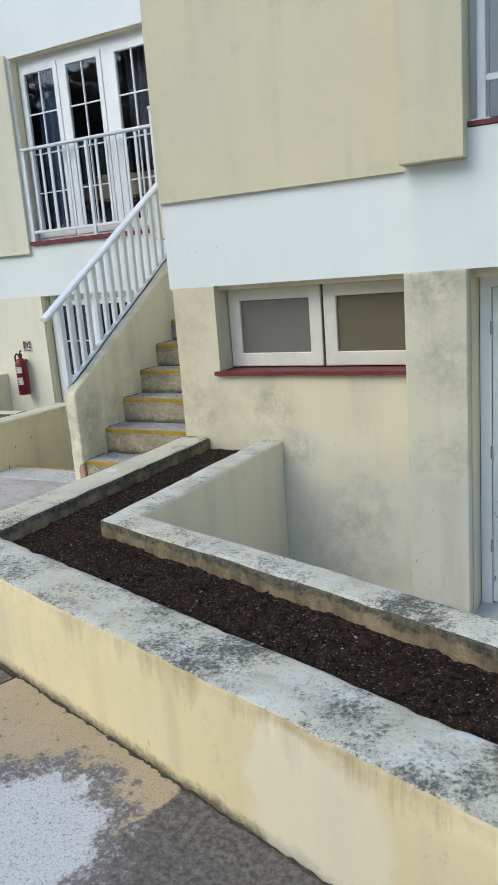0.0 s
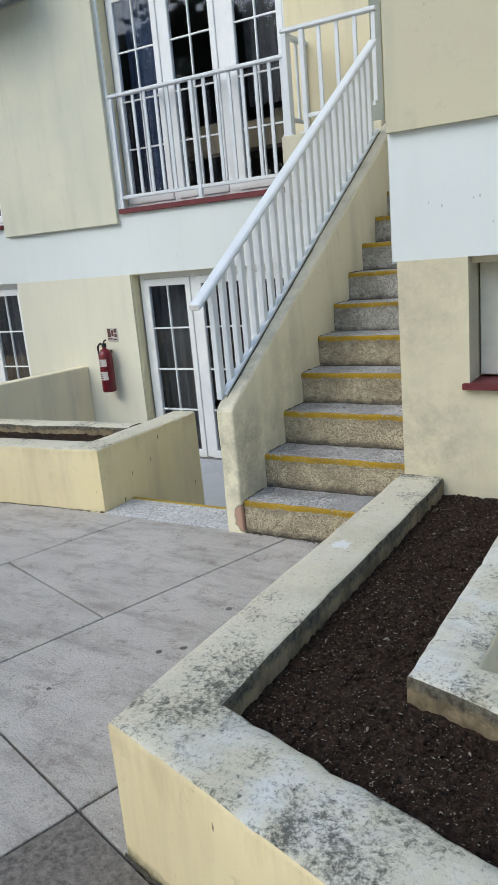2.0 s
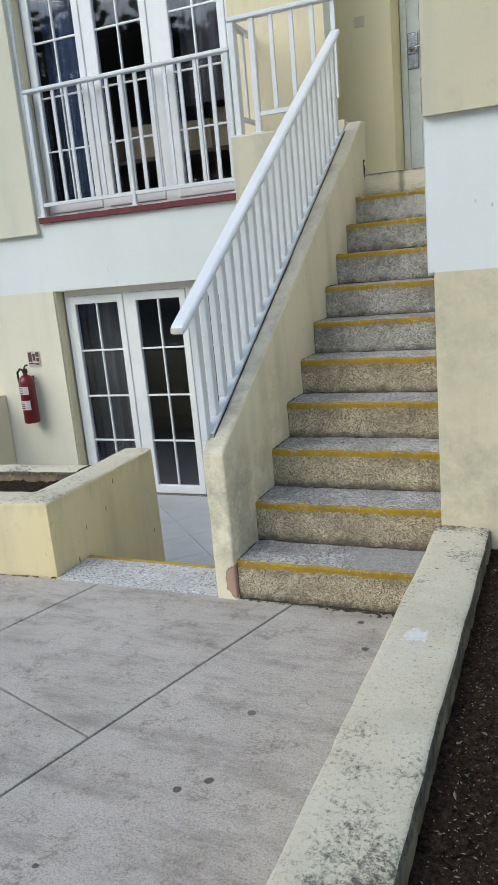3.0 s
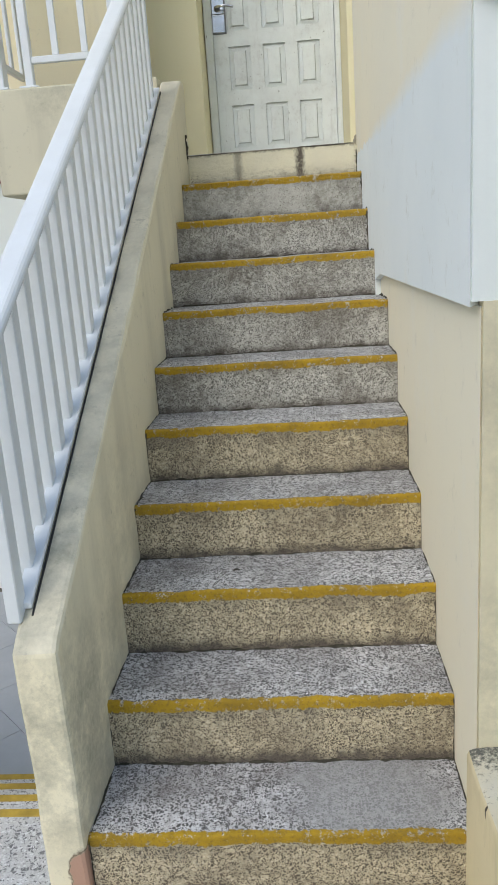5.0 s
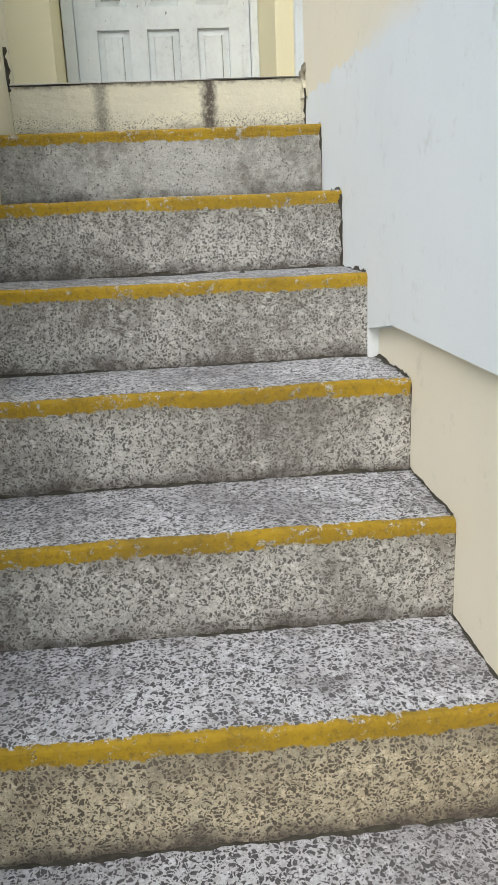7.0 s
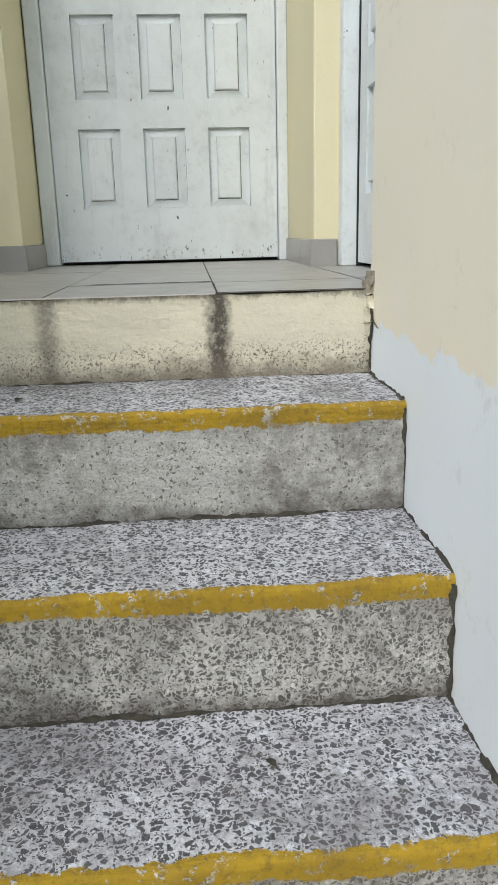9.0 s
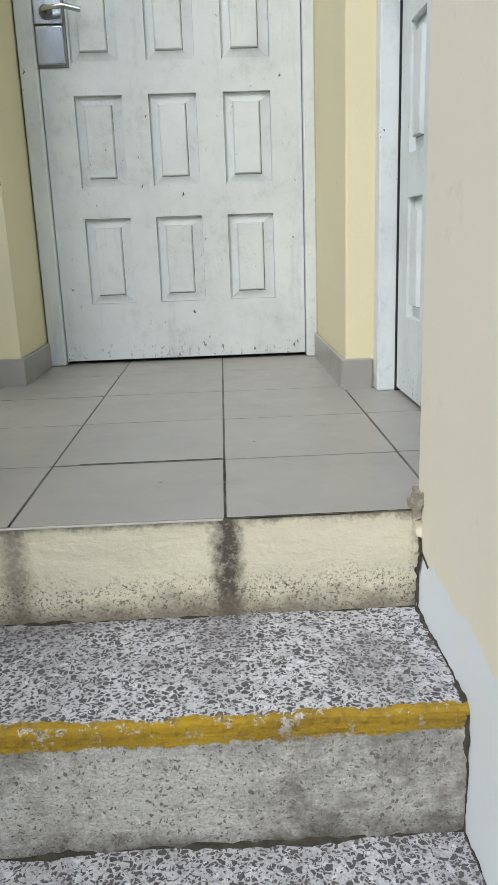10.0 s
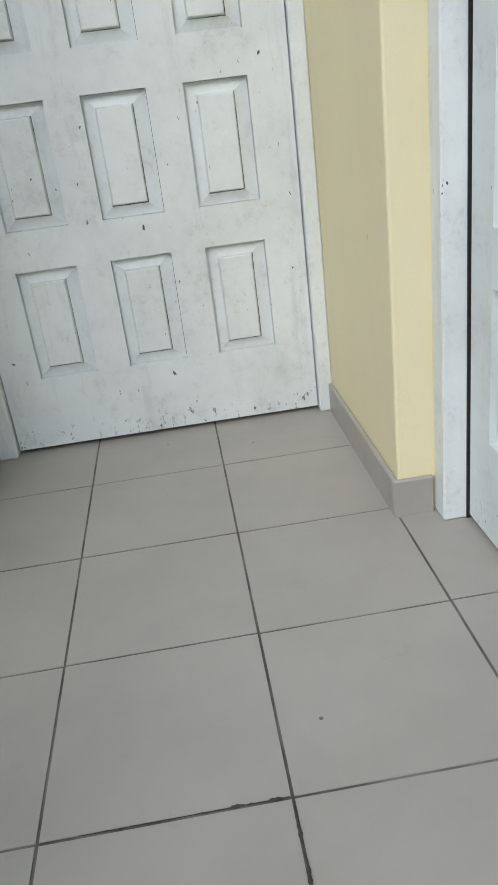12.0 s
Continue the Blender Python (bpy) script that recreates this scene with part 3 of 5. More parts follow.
def lathe(bm, outline, seg=20, centre=(0, 0)):
    rings = []
    for r, z in outline:
        rings.append([bm.verts.new((centre[0] + r * math.cos(k * math.tau / seg), centre[1] + r * math.sin(k * math.tau / seg), z)) for k in range(seg)])
    for a, b in zip(rings, rings[1:]):
        for k in range(seg):
            bm.faces.new((a[k], a[(k + 1) % seg], b[(k + 1) % seg], b[k]))
    bm.faces.new(rings[0][::-1])
    bm.faces.new(rings[-1])


def tube(bm, pts, r, seg=8):
    rings = []
    for i, p in enumerate(pts):
        p = Vector(p)
        d = Vector(pts[min(i + 1, len(pts) - 1)]) - Vector(pts[max(i - 1, 0)])
        q = d.to_track_quat("Z", "Y")
        rings.append([bm.verts.new(p + q @ Vector((r * math.cos(k * math.tau / seg), r * math.sin(k * math.tau / seg), 0))) for k in range(seg)])
    for a, b in zip(rings, rings[1:]):
        for k in range(seg):
            bm.faces.new((a[k], a[(k + 1) % seg], b[(k + 1) % seg], b[k]))
    bm.faces.new(rings[0][::-1])
    bm.faces.new(rings[-1])


def soften(bm, size, seg=2, angle=30):
    bmesh.ops.recalc_face_normals(bm, faces=bm.faces)
    es = [e for e in bm.edges if len(e.link_faces) == 2 and e.calc_face_angle(0) > radians(angle)]
    bmesh.ops.bevel(bm, geom=es, offset=size, segments=seg, profile=0.5, affect="EDGES", clamp_overlap=True)


def rough_up(bm, cut, amp, scale=3.0):
    """Cuts a mesh into short edges and shifts its points unevenly, for worn masonry."""
    for _ in range(7):
        long = [e for e in bm.edges if e.calc_length() > cut]
        if not long:
            break
        bmesh.ops.subdivide_edges(bm, edges=long, cuts=1, use_grid_fill=True)
    for v in bm.verts:
        v.co += noise.noise_vector(v.co * scale) * amp + noise.noise_vector(v.co * scale * 4.3) * amp * 0.5


def part(name, bm, material, parent=None, label="", at=None, smooth=False):
    bmesh.ops.recalc_face_normals(bm, faces=bm.faces)
    me = bpy.data.meshes.new(name)
    if smooth:
        for f in bm.faces:
            f.smooth = True
        for e in bm.edges:
            if len(e.link_faces) == 2 and e.calc_face_angle(0) > radians(50):
                e.smooth = False
    bm.to_mesh(me)
    bm.free()
    for m in material if isinstance(material, (list, tuple)) else [material]:
        me.materials.append(m)
    ob = new(name, me)
    if at is not None:
        ob.matrix_basis = at
    if parent is not None:
        ob.parent = parent
    if label:
        ob["label"] = label
    return ob


def made(fn, *args, **kw):
    bm = bmesh.new()
    fn(bm, *args, **kw)
    return bm


def bar(name, mat, parent, x0, x1, y0, y1, z0, z1, soft=0.004, label=""):
    bm = made(box, x0, x1, y0, y1, z0, z1)
    if soft:
        soften(bm, soft, 1)
    return part(name, bm, mat, parent, label)


def thing(name, at, label, category, group=""):
    ob = new(name)
    ob.empty_display_size = 0.1
    ob.location = at
    return tagged(ob, label, category, group)


def structure(ob, label="", category=""):
    return tagged(ob, label, category, "", "structure")


# ---- ground and sunken yards ----
LOW = -0.64          # floor of the sunken yards
SL = -0.31           # run of the slanted planter, dy/dx
END = 1.6            # where the slanted planter ends, out of sight


def slant(x, d):
    return 2.167 + SL * (x + 2.964) + d


bm = bmesh.new()
for poly in ([(-3000, -3000), (3000, -3000), (3000, 0.5), (-3000, 0.5)], [(END, 0.5), (3000, 0.5), (3000, 4.4), (END, 4.4)], [(-2.9, 0.5), (END, 0.5), (END, slant(END, 0.05)), (-2.9, slant(-2.9, 0.05))],
             [(-4.9, 0.5), (-2.9, 0.5), (-2.9, 4.34), (-4.9, 4.34)], [(-9.2, 0.5), (-4.9, 0.5), (-4.9, 4.40), (-9.2, 4.08)], [(-3000, 0.5), (-9.2, 0.5), (-9.2, 4.08), (-3000, 4.08)],
             [(14, 4.4), (3000, 4.4), (3000, 3000), (14, 3000)], [(-3000, 4.08), (-14, 4.08), (-14, 3000), (-3000, 3000)]):
    bm.faces.new([bm.verts.new((x, y, -0.030)) for x, y in poly])
bmesh.ops.remove_doubles(bm, verts=bm.verts, dist=0.001)
ground = structure(part("ground", bm, M_PAVE_OLD), "worn grey concrete ground", "ground")

for nm, poly in (("yard_floor_1", [(-2.3, 2.7), (END, slant(END, 0.8)), (END, 4.75), (-2.3, 4.75)]), ("yard_floor_2", [(-8.4, 4.5), (-3.95, 4.5), (-3.95, 7.75), (-8.4, 7.75)])):
    structure(part(nm, made(prism, poly, LOW - 0.1, LOW), M_BLUEFLOOR if nm == "yard_floor_1" else M_GROUT), "blue grey tiled floor of the sunken yard", "floor")

# ---- house: the wing beside the stair ----
wing = structure(part("wall_wing_lower", made(plate, -2.925, 4.0, LOW, 1.447, 4.35, 0.3, [(-2.60, -1.22, 0.872, 1.447), (-0.93, 1.0, LOW, 1.40)]), M_CREAM), "cream plaster lower wall with damp stains", "wall")
structure(part("wall_wing_band", made(plate, -2.947, 4.0, 1.447, 2.003, 4.354, 0.3), M_BAND), "white plaster band across the wall", "wall")
bm = made(plate, -2.945, -1.24, 2.003, 5.4, 4.325, 0.325)
structure(part("wall_wing_upper", bm, M_SLAB), "weathered cream upper wall panel", "wall")
structure(part("wall_wing_balcony_side", made(plate, -1.24, 4.0, 2.003, 5.4, 4.36, 0.29, [(-0.93, 1.0, 2.15, 4.25)]), M_BAND), "white plaster wall round the balcony window", "wall")
bm = made(box, -1.29, -0.935, 4.262, 4.349, LOW, 1.45)
soften(bm, 0.008, 2)
structure(part("pilaster_lower", bm, M_STAINED), "grey stained plaster pilaster", "pilaster")
bm = made(box, -1.262, -0.93, 4.27, 4.353, 1.451, 2.02)
structure(part("pilaster_band", bm, M_BAND), "white plaster pilaster", "pilaster")
bm = made(box, -1.275, -0.925, 4.17, 4.359, 2.022, 5.4)
soften(bm, 0.006, 2)
structure(part("pilaster_upper", bm, M_SLAB), "weathered cream pilaster panel", "pilaster")
for nm, face, outline, label in (("wall_stair_side_lower", -2.928, [(4.357, -0.1), (6.19, -0.1), (6.19, 1.4365), (4.357, 1.4365)], "cream plaster wall beside the stair"),
                                 ("wall_stair_side", -2.951, [(4.357, 1.4367), (6.0, 1.4367), (6.1902, 1.405), (6.1902, -0.1), (7.0, -0.1), (7.0, 5.4), (4.357, 5.4)], "cream wall with a white painted band standing proud beside the stair")):
    bm = bmesh.new()
    near_ring = [bm.verts.new((face, y, z)) for y, z in outline]
    far_ring = [bm.verts.new((face + 0.25, max(y, 4.651), z)) for y, z in outline]
    bm.faces.new(near_ring)
    bm.faces.new(far_ring[::-1])
    for i in range(len(outline)):
        j = (i + 1) % len(outline)
        bm.faces.new((near_ring[i], near_ring[j], far_ring[j], far_ring[i]))
    bmesh.ops.recalc_face_normals(bm, faces=bm.faces)
    structure(part(nm, bm, M_SIDE), label, "wall")
structure(part("wall_wing_right_band", made(box, -0.930, 4.0, 4.270, 4.353, 1.451, 2.172), M_BAND), "white plaster wall below the balcony window", "wall")
structure(part("lintel", made(box, -2.597, -1.294, 4.40, 4.549, 1.416, 1.4465), M_CREAM), "cream plaster lintel over the window", "lintel")
structure(part("roof_wing", made(box, -2.95, 4.0, 4.36, 9.0, 5.4, 5.6), M_BAND), "flat roof slab", "roof")
structure(part("wall_wing_end", made(box, 3.75, 4.0, 4.66, 9.0, LOW, 5.4), M_CREAM), "cream end wall", "wall")

# ---- house: the back wing with the balcony ----
structure(part("wall_back_lower", made(plate, -14.0, -4.2, LOW, 1.41, 7.45, 0.25, [(-7.06, -4.95, LOW - 0.02, 1.41), (-11.0, -8.80, LOW - 0.02, 1.41)]), M_PALE), "pale cream plaster lower wall", "wall")
structure(part("wall_back_band", made(plate, -14.0, -4.2, 1.41, 2.04, 7.454, 0.25), M_BAND), "white plaster band", "wall")
structure(part("wall_back_middle", made(plate, -14.0, -4.2, 2.04, 5.5, 7.456, 0.25, [(-7.07, -5.0, 2.04, 4.24), (-11.0, -8.87, 2.04, 4.24)]), M_BAND), "white plaster upper wall", "wall")
bm = made(box, -8.82, -7.10, 7.405, 7.453, 1.945, 4.28)
soften(bm, 0.008, 2)
structure(part("wall_panel_back", bm, M_PANEL), "weathered cream plaster wall panel", "wall")
structure(part("wall_panel_stair", made(plate, -4.985, -4.2, 2.06, 5.5, 7.448, 0.007), M_CREAM), "cream plaster wall beside the balcony window", "wall")
structure(part("canopy", made(box, -12.0, -7.86, 6.75, 7.45, 4.32, 5.1), M_BAND), "white plaster slab of the balcony above", "balcony")
# room boxes whose gloom comes from the near-black wall colour
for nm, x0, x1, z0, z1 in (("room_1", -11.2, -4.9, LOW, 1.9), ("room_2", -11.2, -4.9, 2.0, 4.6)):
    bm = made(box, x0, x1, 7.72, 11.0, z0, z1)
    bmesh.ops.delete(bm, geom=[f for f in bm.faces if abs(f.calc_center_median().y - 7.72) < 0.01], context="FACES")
    structure(part("wall_" + nm, bm, M_ROOM), "room box behind the glass doors, its dimness put into near-black walls", "wall")

# ---- landing at the head of the stair ----
LAND = 2.065
structure(part("landing_slab", made(prism, [(-4.73, 7.125), (-3.86, 7.125), (-3.86, 7.012), (-2.70, 7.012), (-2.70, 8.70), (-4.73, 8.70)], 1.945, LAND - 0.002), M_GROUT), "landing slab under the tiles", "floor")
bm = made(box, -3.835, -2.948, 6.998, 7.012, 1.89, LAND - 0.004)
rough_up(bm, 0.04, 0.004, 6)
for v in bm.verts:
    v.co.z = min(v.co.z, LAND - 0.0035)
structure(part("landing_riser", bm, M_LRISER), "cream painted riser with dark drip stains", "riser")
structure(part("wall_alcove_left", made(plate, -4.86, -3.85, LAND - 0.1, 5.0, 8.20, 0.5), M_ALCOVE), "yellow plaster wall on the landing", "wall")
structure(part("wall_alcove_return", made(box, -4.86, -4.70, 7.46, 8.2, LAND, 5.0), M_ALCOVE), "yellow plaster return wall", "wall")
bm = made(box, -2.91, -2.55, 7.945, 8.70, LAND - 0.1, 5.0)
soften(bm, 0.006, 2)
structure(part("wall_alcove_right", bm, M_ALCOVE), "yellow plaster wall beside the landing doors", "wall")
structure(part("wall_door_head", made(box, -3.85, -2.92, 8.20, 8.70, 4.20, 5.0), M_ALCOVE), "yellow plaster over the door", "wall")
structure(part("wall_side_door_back", made(box, -2.66, -2.5, 7.004, 7.944, LAND - 0.1, 5.0), M_ALCOVE), "yellow wall behind the side door", "wall")
structure(part("wall_door_back", made(box, -3.9, -2.86, 8.64, 8.70, LAND, 4.25), M_ROOM), "near-black sheet standing for the unlit space behind the door", "wall")

# skirting tiles of the landing
SK = M_TILE
for nm, a in (("baseboard_1", (-2.922, -2.9102, 7.945, 8.545)), ("baseboard_2", (-2.922, -2.838, 7.932, 7.9445)), ("baseboard_3", (-3.8495, -3.838, 8.19, 8.545)), ("baseboard_4", (-4.20, -3.838, 8.188, 8.1995))):
    bm = made(box, a[0], a[1], a[2], a[3], LAND - 0.01, LAND + 0.082)
    soften(bm, 0.003, 1)
    structure(part(nm, bm, SK), "grey tile skirting", "skirting")


# ---- doors ----
def panelled_door(name, label, wide=0.835):
    """A leaf as wide as given and 2.06 high with three columns of raised panels, its foot at the origin, facing -y."""
    leaf = thing(name, (0, 0, 0), label, "door")
    k = wide / 0.835
    xs = [0.100 * k, 0.339 * k, 0.580 * k]
    zs = [0.205 + 0.3805 * k for k in range(5)]
    holes = [(x, x + 0.154 * k, z, z + 0.282) for x in xs for z in zs]
    bm = made(plate, 0, wide, 0.012, 2.06, 0, 0.04, holes)
    part("leaf", bm, M_DOOR, leaf)
    bm = bmesh.new()
    w, h = 0.154 * k, 0.282
    # insets left, right, foot and head, and depth: sunk border, sloping bed, open joint, raised field
    steps = [(0.001, 0.001, 0.001, 0.001, 0.03), (0.001, 0.001, 0.001, 0.001, 0.017), (0.004, 0.004, 0.004, 0.004, 0.017), (0.029, 0.034, 0.028, 0.029, 0.009), (0.0300, 0.0362, 0.0302, 0.0300, 0.010), (0.0315, 0.038, 0.032, 0.0315, 0.001), (0.0335, 0.040, 0.034, 0.0335, -0.001)]
    rings = [[bm.verts.new((a, d, 1 + c)), bm.verts.new((w - b, d, 1 + c)), bm.verts.new((w - b, d, 1 + h - e)), bm.verts.new((a, d, 1 + h - e))] for a, b, c, e, d in steps]
    for n, (p, q) in enumerate(zip(rings, rings[1:])):
        for i in range(4):
            f = bm.faces.new((p[i], p[(i + 1) % 4], q[(i + 1) % 4], q[i]))
            # foot and right strips get the raised field's shadow line as colour
            f.material_index = 1 if n == 3 and i in (0, 1) else 0
    bm.faces.new(rings[-1])
    first = part("panel", bm, [M_DOOR, M_PANEL_SHADOW], leaf)
    first.location = (xs[0], 0, zs[0] - 1)
    for x in xs:
        for z in zs:
            if (x, z) != (xs[0], zs[0]):
                p = new("panel", first.data)
                p.parent = leaf
                p.location = (x, 0, z - 1)
    return leaf


def door_lock(parent, x, z):
    bm = made(box, x - 0.006, x + 0.096, -0.006, 0, z - 0.008, z + 0.285)
    soften(bm, 0.003, 2)
    back = part("lock_backing", bm, M_LOCK, parent, "dull dark steel backing plate")
    for z0, z1 in ((z, z + 0.112), (z + 0.116, z + 0.278)):
        bm = made(box, x, x + 0.088, -0.014, -0.006, z0, z1)
        soften(bm, 0.004, 2)
        part("lock_plate", bm, M_STEEL, back, "polished steel lock plate")
    bm = bmesh.new()
    tube(bm, [(x + 0.04, -0.014, z + 0.150), (x + 0.04, -0.05, z + 0.150), (x + 0.052, -0.058, z + 0.151), (x + 0.10, -0.058, z + 0.156), (x + 0.155, -0.055, z + 0.143)], 0.008, 10)
    part("handle", bm, M_STEEL, back, "curved steel lever handle", smooth=True)
    bm = bmesh.new()
    lathe(bm, [(0.006, 0.0), (0.021, 0.0), (0.021, 0.006), (0.014, 0.010), (0.006, 0.010)], 16)
    for v in bm.verts:
        v.co = (x + 0.04 + v.co.x, -0.014 - v.co.z, z + 0.150 + v.co.y)
    part("handle_rose", bm, M_LOCK, back, smooth=True)


front = panelled_door("door_1", "worn white panelled wooden door, closed")
front.location = (-3.787, 8.57, LAND)
door_lock(front, -0.001, 0.958)
structure(front)
side = panelled_door("door_2", "worn white panelled side door, closed", 0.72)
side.matrix_basis = pose(-2.784, 7.880, LAND, 0, 0, -90)
structure(side)
bm = bmesh.new()
lathe(bm, [(0.004, 0), (0.025, 0.0), (0.03, 0.02), (0.024, 0.045), (0.012, 0.05), (0.004, 0.05)], 14)
for v in bm.verts:
    v.co = (0.05 + v.co.x, -v.co.z, 1.0 + v.co.y)
part("door_knob", bm, M_STEEL, side, "round steel knob", smooth=True)

frame_1 = thing("door_frame_1", (0, 0, 0), "white painted door frame with chipped foot", "door frame")
bar("jamb", M_DOOR, frame_1, -3.845, -3.790, 8.545, 8.63, LAND, 4.195)
bar("jamb", M_DOOR, frame_1, -2.949, -2.9105, 8.545, 8.63, LAND, 4.195)
bar("head", M_DOOR, frame_1, -3.790, -2.949, 8.545, 8.63, 4.13, 4.195)
structure(frame_1)
frame_2 = thing("door_frame_2", (0, 0, 0), "white painted side door frame", "door frame")
bar("jamb", M_DOOR, frame_2, -2.834, -2.70, 7.888, 7.943, LAND, 4.195)
bar("jamb", M_DOOR, frame_2, -2.79, -2.70, 7.002, 7.155, LAND, 4.195)
# black strip on the jamb, modelling the shadow gap beside the leaf
bar("gap_shadow_strip", M_BLACK, frame_2, -2.7885, -2.705, 7.8852, 7.8879, LAND + 0.001, 4.129, 0)
bar("head", M_DOOR, frame_2, -2.838, -2.70, 7.036, 7.888, 4.13, 4.195)
structure(frame_2)


# ---- windows ----
def glazed(name, x0, x1, z0, z1, y, panes, h0, h1, rows, label):
    """Glazed leaves with white bars: frame, then leaf > pane, bar. panes: the glass of each leaf, from x to x."""
    w = thing(name, (0, 0, 0), label, "glass door")
    foot, head, s = h0 - 0.085, h1 + 0.08, 0.068
    outer = [(a - s, b + s, foot, head) for a, b in panes]
    bm = made(plate, x0, x1, z0, z1, y, 0.07, outer)
    part("window_frame", bm, M_FRAME, w)
    for g0, g1 in panes:
        bm = made(plate, g0 - s + 0.003, g1 + s - 0.003, foot + 0.003, head - 0.003, y - 0.014, 0.05, [(g0, g1, h0, h1)])
        soften(bm, 0.005, 1)
        leaf = part("leaf", bm, M_FRAME, w)
        xs, zs = [g0, (g0 + g1) / 2, g1], [h0 + (h1 - h0) * r / rows for r in range(rows + 1)]
        bar("bar", M_FRAME, leaf, xs[1] - 0.008, xs[1] + 0.008, y - 0.006, y + 0.022, h0, h1, 0.002)
        for z in zs[1:-1]:
            bar("bar", M_FRAME, leaf, g0, g1, y - 0.004, y + 0.020, z - 0.008, z + 0.008, 0.002)
        for i in range(2):
            for j in range(rows):
                bm = made(box, xs[i] + 0.001, xs[i + 1] - 0.001, y + 0.007, y + 0.011, zs[j] + 0.001, zs[j + 1] - 0.001)
                p = part("pane", bm, M_GLASS, leaf)
                p.visible_shadow = False
    return structure(w)


UP = [(-6.96, -6.505), (-6.30, -5.84), (-5.57, -5.125)]
DOWN = [(-6.91, -6.43), (-6.22, -5.76), (-5.51, -5.06)]
glazed("window_1", -7.052, -5.02, 2.092, 4.235, 7.58, UP, 2.21, 4.06, 4, "white framed balcony glass doors, closed")
glazed("window_2", -7.03, -4.95, LOW + 0.01, 1.405, 7.58, DOWN, -0.555, 1.265, 4, "white framed glass doors of the lower room, closed")
glazed("window_3", -10.9, -8.83, LOW + 0.03, 1.405, 7.56, [(a - 3.88, b - 3.88) for a, b in DOWN], -0.50, 1.265, 4, "white framed glass doors beyond the yard wall")
glazed("window_4", -10.9, -8.875, 2.092, 4.235, 7.56, [(a - 3.86, b - 3.86) for a, b in UP], 2.21, 4.06, 4, "white framed upper glass doors")
glazed("window_5", -0.90, 0.97, 2.202, 4.245, 4.56, [(-0.80, -0.37), (-0.19, 0.25), (0.44, 0.87)], 2.33, 4.07, 4, "white framed balcony glass doors of the wing")


def sill(name, x0, x1, y0, y1, z0, z1):
    bm = made(box, x0, x1, y0, y1, z0, z1)
    rough_up(bm, 0.12, 0.003, 9)
    return structure(part(name, bm, M_RED), "dark red painted sill", "sill")


sill("window_sill_1", -7.068, -5.002, 7.415, 7.65, 2.042, 2.09)
sill("window_sill_2", -10.9, -8.872, 7.415, 7.65, 2.042, 2.09)
sill("window_sill_3", -0.928, 0.998, 4.262, 4.62, 2.176, 2.20)
sill("window_sill_4", -2.625, -1.292, 4.315, 4.56, 0.858, 0.884)


def vent_window():
    """Two top-hung frosted sashes side by side in one opening."""
    w = thing("window_6", (0, 0, 0), "white framed twin window with frosted panes", "window")
    bm = made(plate, -2.598, -1.222, 0.886, 1.445, 4.55, 0.06, [(-2.575, -1.245, 0.90, 1.43)])
    part("window_frame", bm, M_SASH, w)
    for x0, x1, glassy in ((-2.592, -1.912, M_FROST), (-1.895, -1.228, M_FROST_2)):
        bm = made(plate, x0, x1, 0.892, 1.412, 4.515, 0.045, [(x0 + 0.087, x1 - 0.085, 0.982, 1.335)])
        soften(bm, 0.006, 2)
        sash = part("sash", bm, M_SASH, w)
        part("pane", made(box, x0 + 0.087, x1 - 0.085, 4.535, 4.541, 0.982, 1.335), glassy, sash)
    part("seal", made(box, -1.908, -1.899, 4.53, 4.55, 0.892, 1.412), M_BLACK, w)
    structure(w)


vent_window()
# near-black sheet close behind the sashes, in place of a shaded room
structure(part("wall_vent_back", made(box, -2.7, -1.2, 4.64, 4.66, 0.8, 1.5), M_ROOM), "near-black sheet standing for the unlit room behind the window", "wall")

yard_door = thing("door_3", (0, 0, 0), "plain white yard door with a white frame, closed", "door")
bm = made(plate, -0.925, 0.995, LOW, 1.395, 4.55, 0.07, [(-0.86, 0.93, LOW, 1.335)])
part("door_frame", bm, M_FRAME, yard_door)
bm = made(box, -0.856, 0.03, 4.56, 4.60, LOW + 0.01, 1.331)
soften(bm, 0.004, 1)
part("leaf", bm, M_DOOR, yard_door)
bm = made(box, 0.038, 0.926, 4.56, 4.60, LOW + 0.01, 1.331)
soften(bm, 0.004, 1)
part("leaf", bm, M_DOOR, yard_door)
for z in (-0.25, 0.35, 1.1):
    bm = bmesh.new()
    tube(bm, [(-0.862, 4.552, z - 0.04), (-0.862, 4.552, z + 0.04)], 0.007, 8)
    part("hinge", bm, M_STEEL, yard_door)
structure(yard_door)
# near-black sheet behind the wing's glass, in place of a shaded room
structure(part("wall_wing_inside", made(box, -2.6, 3.7, 4.75, 4.85, LOW, 4.6), M_ROOM), "near-black sheet standing for the unlit inside of the wing", "wall")


for nm, x0, x1, z0, z1 in (("trim_1", -7.069, -5.001, 2.09, 4.239), ("trim_2", -7.059, -4.951, LOW, 1.409)):
    bm = made(box, x0, x0 + 0.009, 7.47, 7.579, z0, z1)
    box(bm, x0 + 0.0095, x1, 7.47, 7.579, z1 - 0.009, z1)
    structure(part(nm, bm, M_CREAM), "cream painted reveal round the glass doors", "reveal")

